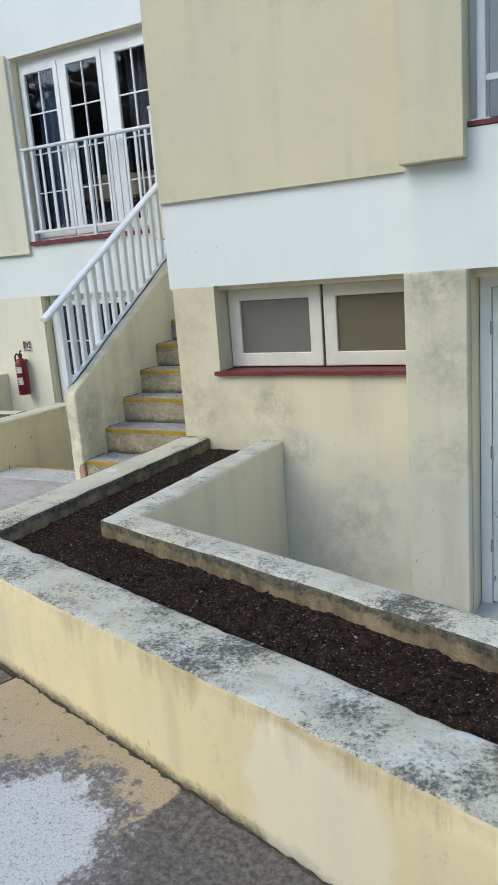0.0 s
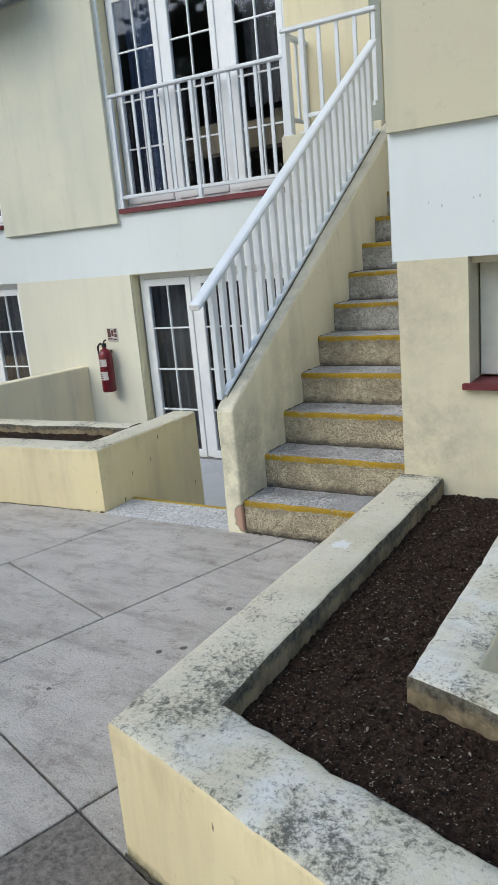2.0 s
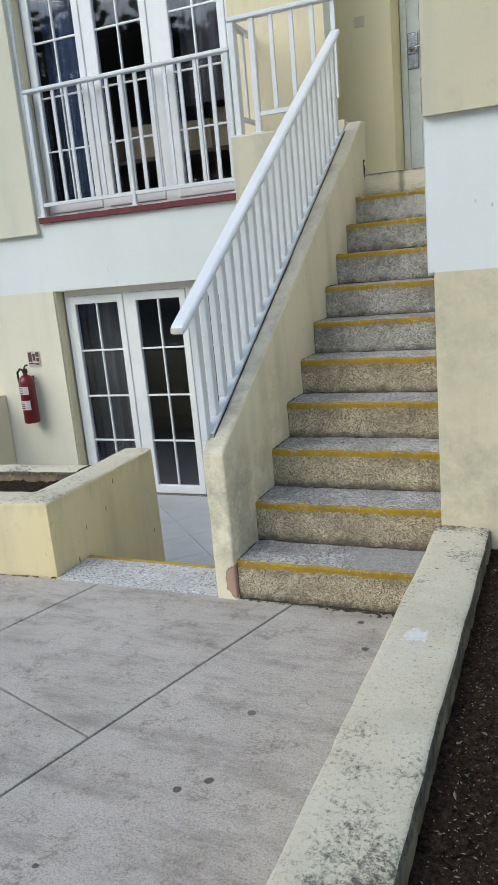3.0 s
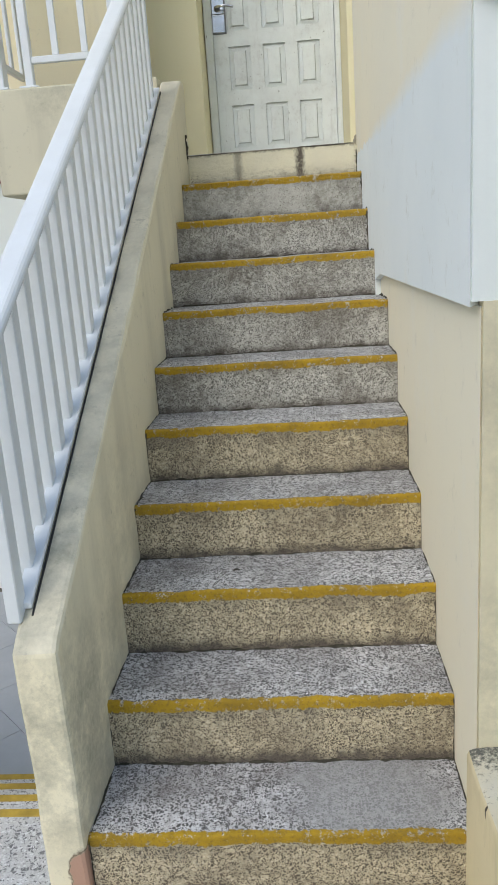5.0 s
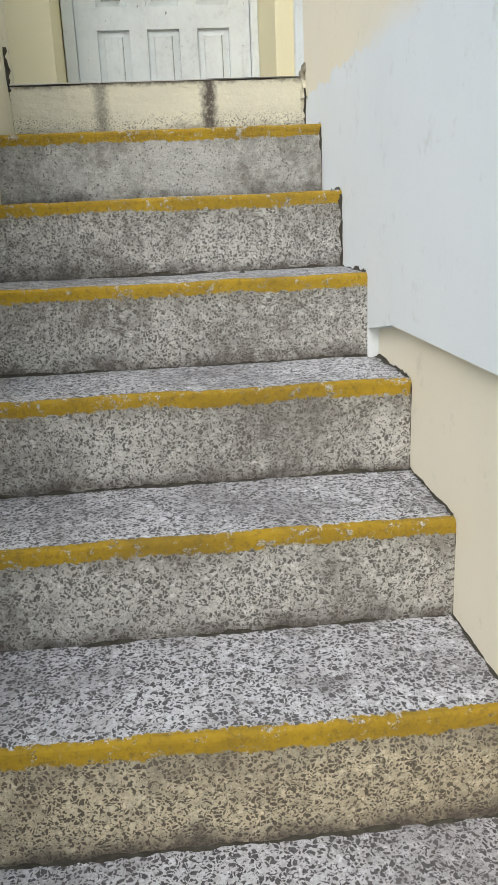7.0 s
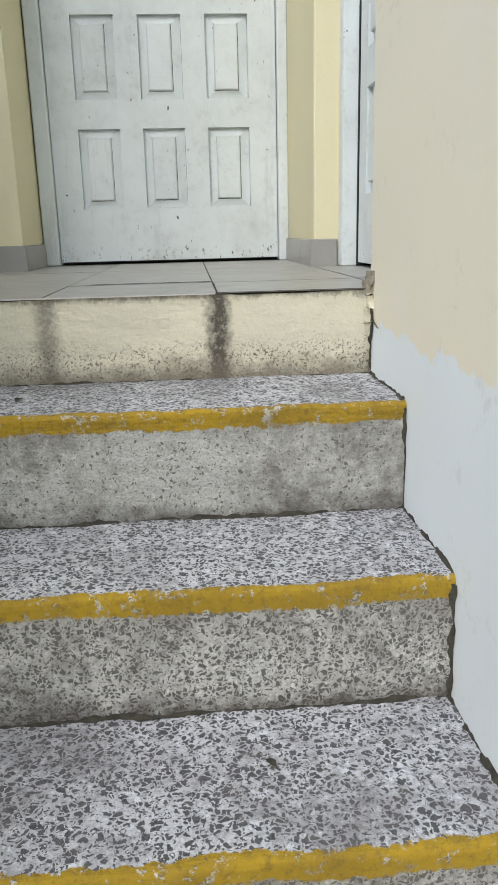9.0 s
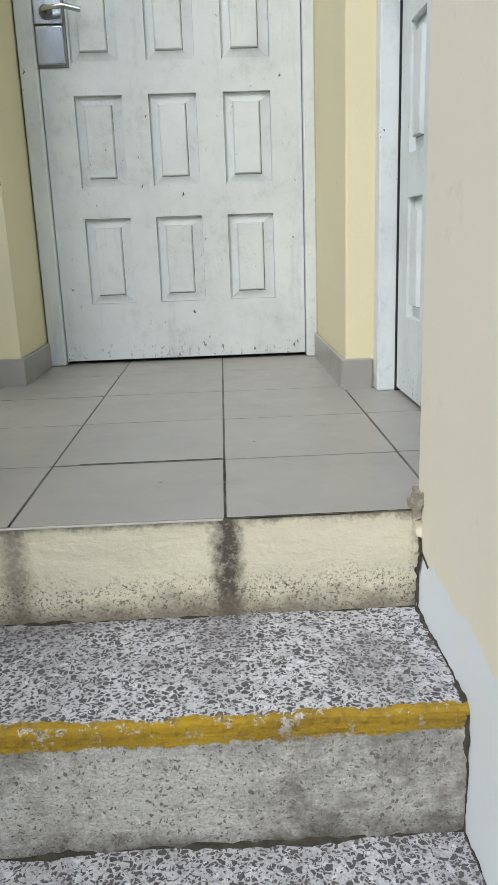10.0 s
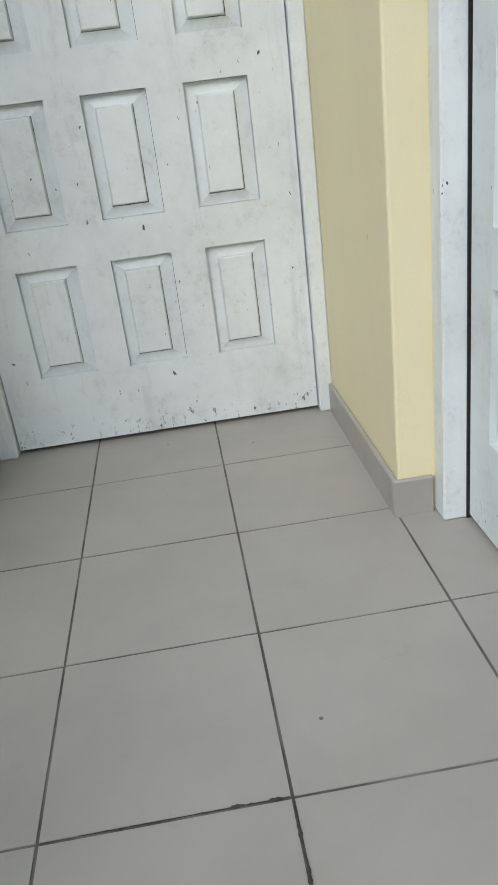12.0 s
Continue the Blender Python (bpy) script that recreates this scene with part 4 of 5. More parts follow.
# ---- curtains and boxes behind the glass ----
def curtain(x0, x1, z0, z1, y, mat=M_CURTAIN, colour="grey brown"):
    bm = bmesh.new()
    n = max(12, int((x1 - x0) / 0.018))
    cols = []
    for i in range(n + 1):
        x = x0 + (x1 - x0) * i / n
        d = 0.028 * math.sin(i * 0.95) + 0.012 * math.sin(i * 0.37 + x)
        cols.append([bm.verts.new((x, y + d * (0.6 + 0.4 * k / 3), z1 + (z0 - z1) * k / 3)) for k in range(4)])
    for a, b in zip(cols, cols[1:]):
        for k in range(3):
            bm.faces.new((a[k], a[k + 1], b[k + 1], b[k]))
    ext = bmesh.ops.extrude_face_region(bm, geom=bm.faces[:])
    for v in ext["geom"]:
        if isinstance(v, bmesh.types.BMVert):
            v.co.y += 0.006
    ob = part("curtain", bm, mat, smooth=True)
    tagged(ob, colour + " pleated curtain hanging behind the glass", "curtain", "curtains behind the glass doors")


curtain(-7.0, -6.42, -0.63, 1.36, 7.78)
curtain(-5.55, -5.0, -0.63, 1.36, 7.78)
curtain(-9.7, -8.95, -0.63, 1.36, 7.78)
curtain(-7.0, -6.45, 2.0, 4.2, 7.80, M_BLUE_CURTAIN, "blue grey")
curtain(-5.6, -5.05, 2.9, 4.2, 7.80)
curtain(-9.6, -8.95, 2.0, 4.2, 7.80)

desk = thing("table", (-6.0, 8.15, 2.0), "brown wooden table behind the balcony glass", "table")
for a in ((-0.95, 0.95, -0.28, 0.28, 0.50, 0.54),):
    bar("tabletop", M_BROWN, desk, *a)
for x in (-0.9, 0.86):
    for y in (-0.25, 0.21):
        bar("leg", M_BROWN, desk, x, x + 0.04, y, y + 0.04, 0.0, 0.50)
for x0, x1, h, d in ((-6.75, -6.45, 0.22, 0.0), (-6.35, -5.9, 0.30, 0.05), (-5.82, -5.45, 0.26, 0.02), (-5.40, -5.12, 0.33, 0.0)):
    bm = made(box, x0, x1, 7.93 + d, 8.3, 2.542, 2.542 + h)
    soften(bm, 0.006, 1)
    c = thing("cardboard_box", (x0, 7.93, 2.542), "tan cardboard box on the table", "box", "boxes on the table")
    bmesh.ops.translate(bm, verts=bm.verts, vec=(-x0, -7.93, -2.542))
    part("carton", bm, M_CARD, c)
    part("tape", made(box, (x1 - x0) / 2 - 0.025, (x1 - x0) / 2 + 0.025, d - 0.001, 0.37, h, h + 0.002), M_LABEL, c)


# ---- stair ----
STEP_Y = [4.345 + 0.265 * k for k in range(10)] + [7.0]
STEP_Z = [0.19, 0.388, 0.586, 0.777, 0.968, 1.152, 1.34, 1.528, 1.714, 1.90, LAND]


def left_x(y):
    return -3.880 + (y - 4.34) * 0.016


def rail_x(y):
    return -3.915 + (y - 4.34) * 0.012


stair = thing("staircase", (-3.4, 4.34, 0), "terrazzo staircase with yellow painted nosings", "staircase")
structure(stair)
for k in range(10):
    y0, y1, z1 = STEP_Y[k], STEP_Y[k + 1], STEP_Z[k]
    z0 = STEP_Z[k - 1] - 0.03 if k else -0.02
    xl, xr = left_x(y0) - 0.02, -2.91 if k < 7 else -2.94
    bm = bmesh.new()
    r = 0.011
    prof = [(0.0, z0 - z1), (0.0, -r)] + [(r - r * math.cos(a), -r + r * math.sin(a)) for a in (0.5, 1.05)] + [(r, 0.0), (y1 - y0 + 0.03, 0.0), (y1 - y0 + 0.03, z0 - z1)]
    n = 34
    prev = None
    for i in range(n + 1):
        x = (xr - xl) * i / n
        dip = noise.noise((x * 5, k * 7.1, 0)) * 0.004 + noise.noise((x * 17, k * 3.1, 4)) * 0.0025
        ring = [bm.verts.new((x, y + (dip if y <= r else 0) , z + (dip * 0.8 if -0.03 < z else 0))) for y, z in prof]
        if prev:
            for j in range(len(ring) - 1):
                bm.faces.new((prev[j], prev[j + 1], ring[j + 1], ring[j]))
        else:
            bm.faces.new(ring)
        prev = ring
    bm.faces.new(prev[::-1])
    bmesh.ops.recalc_face_normals(bm, faces=bm.faces)
    for f in bm.faces:
        f.material_index = 1 if abs(f.normal.y) > 0.9 else 0
        f.smooth = False
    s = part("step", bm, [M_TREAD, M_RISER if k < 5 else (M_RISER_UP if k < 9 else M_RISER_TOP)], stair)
    s.location = (xl - stair.location.x, y0 - stair.location.y, z1)

# parapet wall along the stair, with its slanting top
PAR = [(4.318, -0.05), (4.318, 0.715), (4.345, 0.745), (6.86, 2.355), (7.0, 2.43), (7.10, 2.44), (7.10, 1.6), (4.9, -0.05)]
bm = bmesh.new()
a = [bm.verts.new((left_x(y) - 0.107, y, z)) for y, z in PAR]
b = [bm.verts.new((left_x(y) + 0.0, y, z)) for y, z in PAR]
bm.faces.new(a)
bm.faces.new(b[::-1])
for i in range(len(PAR)):
    j = (i + 1) % len(PAR)
    bm.faces.new((a[i], b[i], b[j], a[j]))
soften(bm, 0.012, 2)
rough_up(bm, 0.09, 0.004, 4)
for f in bm.faces:
    f.material_index = 1 if f.normal.z > 0.5 else 0
structure(part("wall_parapet", bm, [M_PARAPET, M_PARTOP]), "weathered plaster parapet beside the stair", "wall")

# ---- railings ----
RX, RXB = -0.062, -0.078


def rail_y(y):
    return 1.325 + (y - 4.22) * 0.643


handrail = thing("stair_railing", (-3.95, 4.35, 0.75), "white painted metal stair railing on the parapet", "railing")
o = handrail.location


def sloped(name, y0, y1, z_of, wide, high, parent, soft=0.006, side=RX, seg=2, mat=M_WHITE):
    bm = bmesh.new()
    vs = []
    for y in (y0, y1):
        cx = rail_x(y) + side
        vs.append([bm.verts.new((cx + s * wide / 2 - o.x, y - o.y, z_of(y) + h - o.z)) for s, h in ((-1, -high), (1, -high), (1, 0), (-1, 0))])
    bm.faces.new(vs[0])
    bm.faces.new(vs[1][::-1])
    for i in range(4):
        bm.faces.new((vs[0][i], vs[0][(i + 1) % 4], vs[1][(i + 1) % 4], vs[1][i]))
    soften(bm, soft, seg)
    return part(name, bm, mat, parent)


def top_of(y):
    return 0.745 + (y - 4.345) * 0.640


sloped("handrail", 4.20, 6.84, rail_y, 0.075, 0.042, handrail, 0.017, seg=4)
bm = made(box, -0.03, 0.03, -0.0035, 0.0, -0.032, -0.008)
part("end_cap", bm, M_LABEL, handrail, "grey end cap of the handrail").location = (rail_x(4.2) + RX - o.x, 4.2 - 0.0005 - o.y, rail_y(4.2) - o.z)
# black strip drawn in for the shadow between bottom rail and parapet
sloped("rail_gap_shadow", 4.39, 6.86, lambda y: top_of(y) + 0.004, 0.005, 0.012, handrail, 0.001, RX + 0.0225, mat=M_BLACK)["label"] = "thin black strip painted in as the shadow gap under the bottom rail"
sloped("bottom_rail", 4.40, 6.86, lambda y: top_of(y) + 0.024, 0.04, 0.016, handrail, 0.003)
for k in range(23):
    y = 4.395 + k * 0.108
    wide = 0.05 if k == 0 else 0.04
    cx = rail_x(y) + RXB - o.x
    bar("baluster", M_WHITE, handrail, cx - 0.017, cx + 0.017, y - wide / 2 - o.y, y + wide / 2 - o.y, top_of(y) - 0.012 - o.z, rail_y(y) - 0.035 - o.z, 0.003)


def level_rail(name, at, length, low, top, count, posts, label, turn=0):
    """A level railing along x from its foot at `at`: top rail, bottom rail, posts with base plates, flat balusters."""
    r = thing(name, (0, 0, 0), label, "railing")
    bar("top_rail", M_WHITE, r, -0.03, length + 0.03, -0.03, 0.03, top - 0.035, top, 0.008)
    bar("bottom_rail", M_WHITE, r, posts[1] if posts[1:2] == (0.16,) else 0, length, -0.012, 0.012, low, low + 0.035, 0.004)
    for k in range(count + 1):
        x = length * k / count
        if not any(abs(x - p) < 0.03 for p in posts):
            bar("baluster", M_WHITE, r, x - 0.017, x + 0.017, -0.009, 0.009, low + 0.034, top - 0.034, 0.003)
    for x in posts:
        p = bar("post", M_WHITE, r, x - 0.022, x + 0.022, -0.02, 0.02, 0, top - 0.034, 0.004)
        bar("base_plate", M_WHITE, p, x - 0.05, x + 0.05, -0.045, 0.045, 0, 0.012, 0.003)
    r.matrix_basis = pose(*at, 0, 0, turn)
    return r


level_rail("balcony_railing", (-7.03, 7.455, 2.09), 2.0, 0.095, 1.115, 14, (0.0, 1.0, 2.0), "white painted balcony railing on a red sill")
level_rail("balcony_railing", (-0.86, 4.32, 2.20), 1.8, 0.19, 1.12, 13, (0.0, 0.9, 1.8), "white painted balcony railing of the wing")
level_rail("landing_railing", (-4.80, 7.06, 2.46), 0.78, 0.12, 0.83, 5, (0.0, 0.16), "white painted railing on the landing parapet")
level_rail("landing_railing", (-4.80, 7.10, 2.46), 0.33, 0.12, 0.80, 2, (0.0,), "short white return railing on the landing parapet", 90)
bm = made(box, -4.86, -3.96, 7.0, 7.12, 1.93, 2.46)
box(bm, -4.86, -4.74, 7.121, 7.447, 1.93, 2.46)
soften(bm, 0.01, 2)
structure(part("wall_landing_parapet", bm, M_STAINED), "low plaster parapet of the landing", "wall")
structure(part("wall_under_landing", made(box, -4.2, -3.93, 7.12, 7.45, LOW, 1.93), M_CREAM), "cream wall below the landing", "wall")


# ---- planters ----
def sweep_wall(bm, outer, inner, z0, z1, step=0.045):
    """A low wall between two broken lines, with rounded, chipped arrises. Faces: 0 outer, 1 top, 2 inner."""
    prev = None
    for k in range(len(outer) - 1):
        o0, o1, i0, i1 = Vector(outer[k]), Vector(outer[k + 1]), Vector(inner[k]), Vector(inner[k + 1])
        n = max(2, int((o1 - o0).length / step))
        for j in range(0 if k == 0 else 1, n + 1):
            o, i = o0.lerp(o1, j / n), i0.lerp(i1, j / n)
            w = (i - o).length
            e = 0.016 / w
            ring = []
            side_z = [z0, z0 + (z1 - z0) * 0.5, z0 + (z1 - z0) * 0.8, z1 - 0.016]
            cross = [(0, z) for z in side_z] + [(e * 0.3, z1 - 0.005), (e, z1)] + [(f, z1 + 0.003) for f in (0.2, 0.35, 0.5, 0.65, 0.8)] + [(1 - e, z1), (1 - e * 0.3, z1 - 0.005)] + [(1, z) for z in side_z[::-1]]
            for c, (f, z) in enumerate(cross):
                p = o.lerp(i, f)
                q = Vector((p.x, p.y, z))
                d = noise.noise_vector(q * 3.1) * 0.005 + noise.noise_vector(q * 13.0) * 0.0025
                if c in (3, 4, 5, 11, 12, 13):
                    nick = max(0.0, noise.noise(q * 19.0) - 0.25) * 0.022
                    d.z -= nick
                    d.x, d.y = d.x + (0.5 - f) * nick * (i - o).x / w, d.y + (0.5 - f) * nick * (i - o).y / w
                if z == z0:
                    d = Vector((d.x, d.y, 0))
                ring.append(bm.verts.new(q + d))
            if prev:
                for c in range(len(ring) - 1):
                    f = bm.faces.new((prev[c], prev[c + 1], ring[c + 1], ring[c]))
                    f.material_index = 0 if c < 4 else (1 if c < 12 else 2)
            else:
                bm.faces.new(ring)
            prev = ring
    bm.faces.new(prev[::-1])


def planter(name, label, walls, top):
    """Low masonry walls: painted outside, bare on top, damp towards the soil."""
    p = thing(name, (walls[0][0][0][0], walls[0][0][0][1], 0), label, "planter")
    for outer, inner, bottom, nm, mats in walls:
        bm = bmesh.new()
        sweep_wall(bm, outer, inner, bottom, top)
        bmesh.ops.translate(bm, verts=bm.verts, vec=-p.location)
        part(nm, bm, mats, p, smooth=True)
    return structure(p)


D1, D2, D3 = 0.262, 0.69, 0.86
planter("planter_1", "yellow rendered angled planter with weathered coping, filled with bare soil",
        [([(-2.952, 4.346), (-2.964, slant(-2.964, 0)), (END, slant(END, 0))], [(-2.73, 4.346), (-2.728, slant(-2.728, D1)), (END, slant(END, D1))], -0.05, "outer_wall", [M_PLANTER, M_COPING, M_DAMP]),
         ([(-2.335, 4.346), (-2.335, slant(-2.335, D2)), (END, slant(END, D2))], [(-2.17, 4.346), (-2.168, slant(-2.168, D3)), (END, slant(END, D3))], LOW - 0.05, "inner_wall", [M_DAMP, M_COPING, M_WELL])], 0.42)


def bfront(x, d=0.0):
    return 4.36 + 0.075 * (x + 4.96) + d


planter("planter_2", "yellow rendered planter beside the sunken yard, filled with soil",
        [([(-9.2, bfront(-9.2)), (-4.955, bfront(-4.955)), (-4.955, 5.46)], [(-9.2, bfront(-9.2, 0.20)), (-5.165, bfront(-5.165, 0.20)), (-5.165, 5.46)], LOW - 0.05, "outer_wall", [M_PLANTER, M_COPING, M_DAMP]),
         ([(-9.2, bfront(-9.2, 0.58)), (-5.168, bfront(-5.168, 0.58))], [(-9.2, bfront(-9.2, 0.74)), (-5.168, bfront(-5.168, 0.74))], LOW - 0.05, "inner_wall", [M_DAMP, M_COPING, M_WELL])], 0.415)


def soil(name, quads, z, label):
    bm = bmesh.new()
    for (a, b, c, d), nu, nv in quads:
        a, b, c, d = Vector(a), Vector(b), Vector(c), Vector(d)
        grid = []
        for i in range(nu + 1):
            row = []
            for j in range(nv + 1):
                p = a.lerp(b, i / nu).lerp(d.lerp(c, i / nu), j / nv)
                h = noise.fractal((p.x * 9, p.y * 9, 0), 1.0, 2.0, 4) * 0.009 + noise.fractal((p.x * 30, p.y * 30, 5), 1.0, 2.0, 4) * 0.013
                row.append(bm.verts.new((p.x, p.y, z + h)))
            grid.append(row)
        for i in range(nu):
            for j in range(nv):
                bm.faces.new((grid[i][j], grid[i + 1][j], grid[i + 1][j + 1], grid[i][j + 1]))
    ob = part(name, bm, M_SOIL, smooth=True)
    return tagged(ob, label, "soil", "", "stuff")


X0, X1 = -2.75, -2.31
soil("soil", [([(X0, slant(X0, 0.23)), (END, slant(END, 0.23)), (END, slant(END, 0.72)), (X0, slant(X0, 0.72))], 330, 46), ([(X0, slant(X0, 0.715)), (X1, slant(X1, 0.715)), (X1, 4.345), (X0, 4.345)], 44, 150)], 0.335, "dark bare planting soil with pale bits")
soil("soil", [([(-9.0, bfront(-9.0, 0.18)), (-5.14, bfront(-5.14, 0.18)), (-5.14, bfront(-5.14, 0.60)), (-9.0, bfront(-9.0, 0.60))], 160, 20)], 0.35, "dark bare soil in the further planter")

rnd = random.Random(4)


def lumps(name, spots, mat, label, long=1.0):
    bm = bmesh.new()
    for x, y, z, r in spots:
        turn = rnd.uniform(0, math.tau)
        c, s, wide = math.cos(turn), math.sin(turn), rnd.uniform(1.0, 1.0 + long)
        v = []
        for dx, dy, dz in ((1, 0, 0), (0, 1, 0), (-1, 0, 0), (0, -1, 0), (0.2, 0.1, 1), (0, 0, -1)):
            px, py = dx * r * rnd.uniform(0.6, 1.2) * wide, dy * r * rnd.uniform(0.4, 1.0)
            v.append(bm.verts.new((x + px * c - py * s, y + px * s + py * c, z + r * 0.6 * dz)))
        for i in range(4):
            bm.faces.new((v[i], v[(i + 1) % 4], v[4]))
            bm.faces.new((v[(i + 1) % 4], v[i], v[5]))
    return tagged(part(name, bm, mat), label, "soil", "", "stuff")


pale, clods = [], []
for k in range(15000):
    if rnd.random() < 0.7:
        x = rnd.uniform(-2.7, 0.6)
        y = slant(x, rnd.uniform(0.28, 0.67))
    else:
        x, y = rnd.uniform(-2.71, -2.35), rnd.uniform(2.7, 4.33)
    if rnd.random() < 0.33:
        pale.append((x, y, 0.343, rnd.uniform(0.0010, 0.0032) if rnd.random() < 0.985 else rnd.uniform(0.004, 0.008)))
    else:
        clods.append((x, y, 0.341, rnd.uniform(0.002, 0.006) if rnd.random() < 0.85 else rnd.uniform(0.008, 0.018)))
lumps("soil_bits", pale, M_CLOD, "pale bits of wood and stone on the soil", 1.6)
lumps("soil_clods", clods, M_SOIL, "dark clods of soil")
moss = []
for k in range(110):
    moss.append((rnd.uniform(-3.9, -2.95), 4.338 - abs(rnd.gauss(0, 0.008)), 0.001, rnd.uniform(0.002, 0.008)))
for k in range(90):
    moss.append((-3.22 + 0.27 * rnd.uniform(-1, 1) * rnd.random() ** 0.3, 4.336 - abs(rnd.gauss(0, 0.016)), 0.002, rnd.uniform(0.004, 0.012)))
for k in range(60):
    x = rnd.uniform(-7, -4.95)
    moss.append((x, bfront(x) - 0.006 - abs(rnd.gauss(0, 0.008)), 0.002, rnd.uniform(0.003, 0.009)))
lumps("moss", moss, M_MOSS, "dark dirt and dry moss along the wall foot")

# ---- dirt packed into the joints of the stair ----
def joint(bm, p, q, n1, n2, wide, seed):
    """A ragged three-sided strip of dirt in the corner between two faces."""
    p, q, n1, n2 = Vector(p), Vector(q), Vector(n1), Vector(n2)
    n = max(3, int((q - p).length / 0.005))
    prev = None
    for i in range(n + 1):
        c = p.lerp(q, i / n)
        a = min(wide * 0.9, max(0.0006, wide * (0.4 + 0.8 * noise.noise(c * 24 + Vector((seed, 0, 0))) + 0.45 * noise.noise(c * 83 + Vector((seed, 0, 0))))))
        b = min(wide * 0.9, max(0.0006, wide * (0.4 + 0.8 * noise.noise(c * 22 + Vector((0, seed, 0))) + 0.45 * noise.noise(c * 79 + Vector((0, seed, 0))))))
        ring = [bm.verts.new(c - (n1 + n2) * 0.003), bm.verts.new(c + n1 * a), bm.verts.new(c + (n1 * a + n2 * b) * 0.3), bm.verts.new(c + n2 * b)]
        if prev:
            for j in range(3):
                bm.faces.new((prev[j], prev[j + 1], ring[j + 1], ring[j]))
        prev = ring


bm = bmesh.new()
for k in range(11):
    zt, y = (STEP_Z[k - 1] if k else 0.0), STEP_Y[k]
    XR = -2.9285 if zt < 1.43 else -2.9515
    if k:
        joint(bm, (left_x(y), y, zt), (XR, y, zt), (0, -1, 0), (0, 0, 1), 0.010, k)
        joint(bm, (XR, STEP_Y[k - 1] + 0.01, zt), (XR, y, zt), (-1, 0, 0), (0, 0, 1), 0.007 if k < 7 else 0.011, k + 20)
        joint(bm, (left_x(y), STEP_Y[k - 1] + 0.01, zt), (left_x(y), y, zt), (1, 0, 0), (0, 0, 1), 0.009, k + 40)
    joint(bm, (XR, y, zt), (XR, y, STEP_Z[k] - 0.01), (-1, 0, 0), (0, -1, 0), 0.007 if k < 7 else 0.011, k + 60)
    joint(bm, (left_x(y), y, zt), (left_x(y), y, STEP_Z[k] - 0.01), (1, 0, 0), (0, -1, 0), 0.005, k + 80)
joint(bm, (-2.97, slant(-2.97, -0.002), 0), (END, slant(END, -0.002), 0), (-0.29, -0.957, 0), (0, 0, 1), 0.014, 7)
joint(bm, (-2.966, 2.17, 0), (-2.954, 4.33, 0), (-1, 0, 0), (0, 0, 1), 0.009, 9)
joint(bm, (left_x(7.0), 6.996, LAND - 0.02), (left_x(7.0), 6.996, LAND + 0.10), (1, 0, 0), (0, -1, 0), 0.016, 101)
joint(bm, (-2.9515, 6.99, 1.90), (-2.9515, 6.99, LAND + 0.02), (-1, 0, 0), (0, -1, 0), 0.012, 103)
joint(bm, (-3.93, 4.343, 0), (-2.95, 4.343, 0), (0, -1, 0), (0, 0, 1), 0.010, 11)
joint(bm, (-7.5, bfront(-7.5), 0), (-4.96, bfront(-4.96), 0), (0.075, -0.997, 0), (0, 0, 1), 0.008, 13)
tagged(part("joint_dirt", bm, M_MOSS), "dark dirt packed into the joints of the stair", "dirt", "", "stuff")
bm = bmesh.new()
for k, (dz, w, d) in enumerate(((1.985, 0.007, 0.020), (2.012, 0.012, 0.026), (2.040, 0.009, 0.030), (2.066, 0.012, 0.024), (2.084, 0.006, 0.034))):
    lump = made(box, -2.9525 - w, -2.948, 7.002 - d, 7.010, dz - 0.012, dz + 0.012)
    rough_up(lump, 0.008, 0.0045, 45 + 7 * k)
    copy = bpy.data.meshes.new("lump")
    lump.to_mesh(copy)
    lump.free()
    bm.from_mesh(copy)
    bpy.data.meshes.remove(copy)
tagged(part("plaster_lump", bm, M_LRISER), "crumbling plaster lumps at the wall corner", "plaster", "", "stuff")
bm = bmesh.new()
for p, q, w, seed in (((-2.9535, 6.982, 1.965), (-2.9535, 6.968, 2.005), 0.007, 1), ((-2.9535, 6.968, 2.005), (-2.9535, 6.986, 2.045), 0.008, 2), ((-2.9535, 6.986, 2.045), (-2.9535, 6.972, 2.095), 0.006, 3), ((-2.9535, 6.968, 2.005), (-2.9535, 6.930, 1.995), 0.005, 4)):
    joint(bm, p, q, (-1, 0, 0), (0, -1, 0), w, seed)
tagged(part("plaster_crack", bm, M_MOSS), "dark crack in the plaster at the wall corner", "crack", "", "stuff")

# ---- steps down to the sunken yard ----
down = thing("yard_steps", (-4.45, 4.5, 0), "pale terrazzo steps down to the sunken yard", "steps")
structure(down)
for k in range(4):
    y0, z1 = 4.345 + (0.31 + 0.26 * (k - 1) if k else 0), -0.165 * k + 0.004
    y1 = 4.655 + 0.26 * k
    bm = made(box, -4.953, -4.0, y0, y1, LOW - 0.05, z1)
    soften(bm, 0.008, 2)
    bmesh.ops.translate(bm, verts=bm.verts, vec=-down.location)
    st = part("step", bm, M_STRIP, down)
    bar("edge_stripe", M_YELLOW, st, -4.95 + 4.45, -4.003 + 4.45, y1 - 0.028 - 4.5, y1 + 0.003 - 4.5, z1 - 0.02, z1 + 0.003, 0.002)

bm = bmesh.new()
prism(bm, [(-7.99, 7.446), (-8.45, 4.9), (-8.30, 4.9), (-7.84, 7.446)], LOW, 0.41)
soften(bm, 0.012, 2)
structure(part("wall_yard_side", bm, M_WELL), "grey rendered side wall of the sunken yard", "wall")
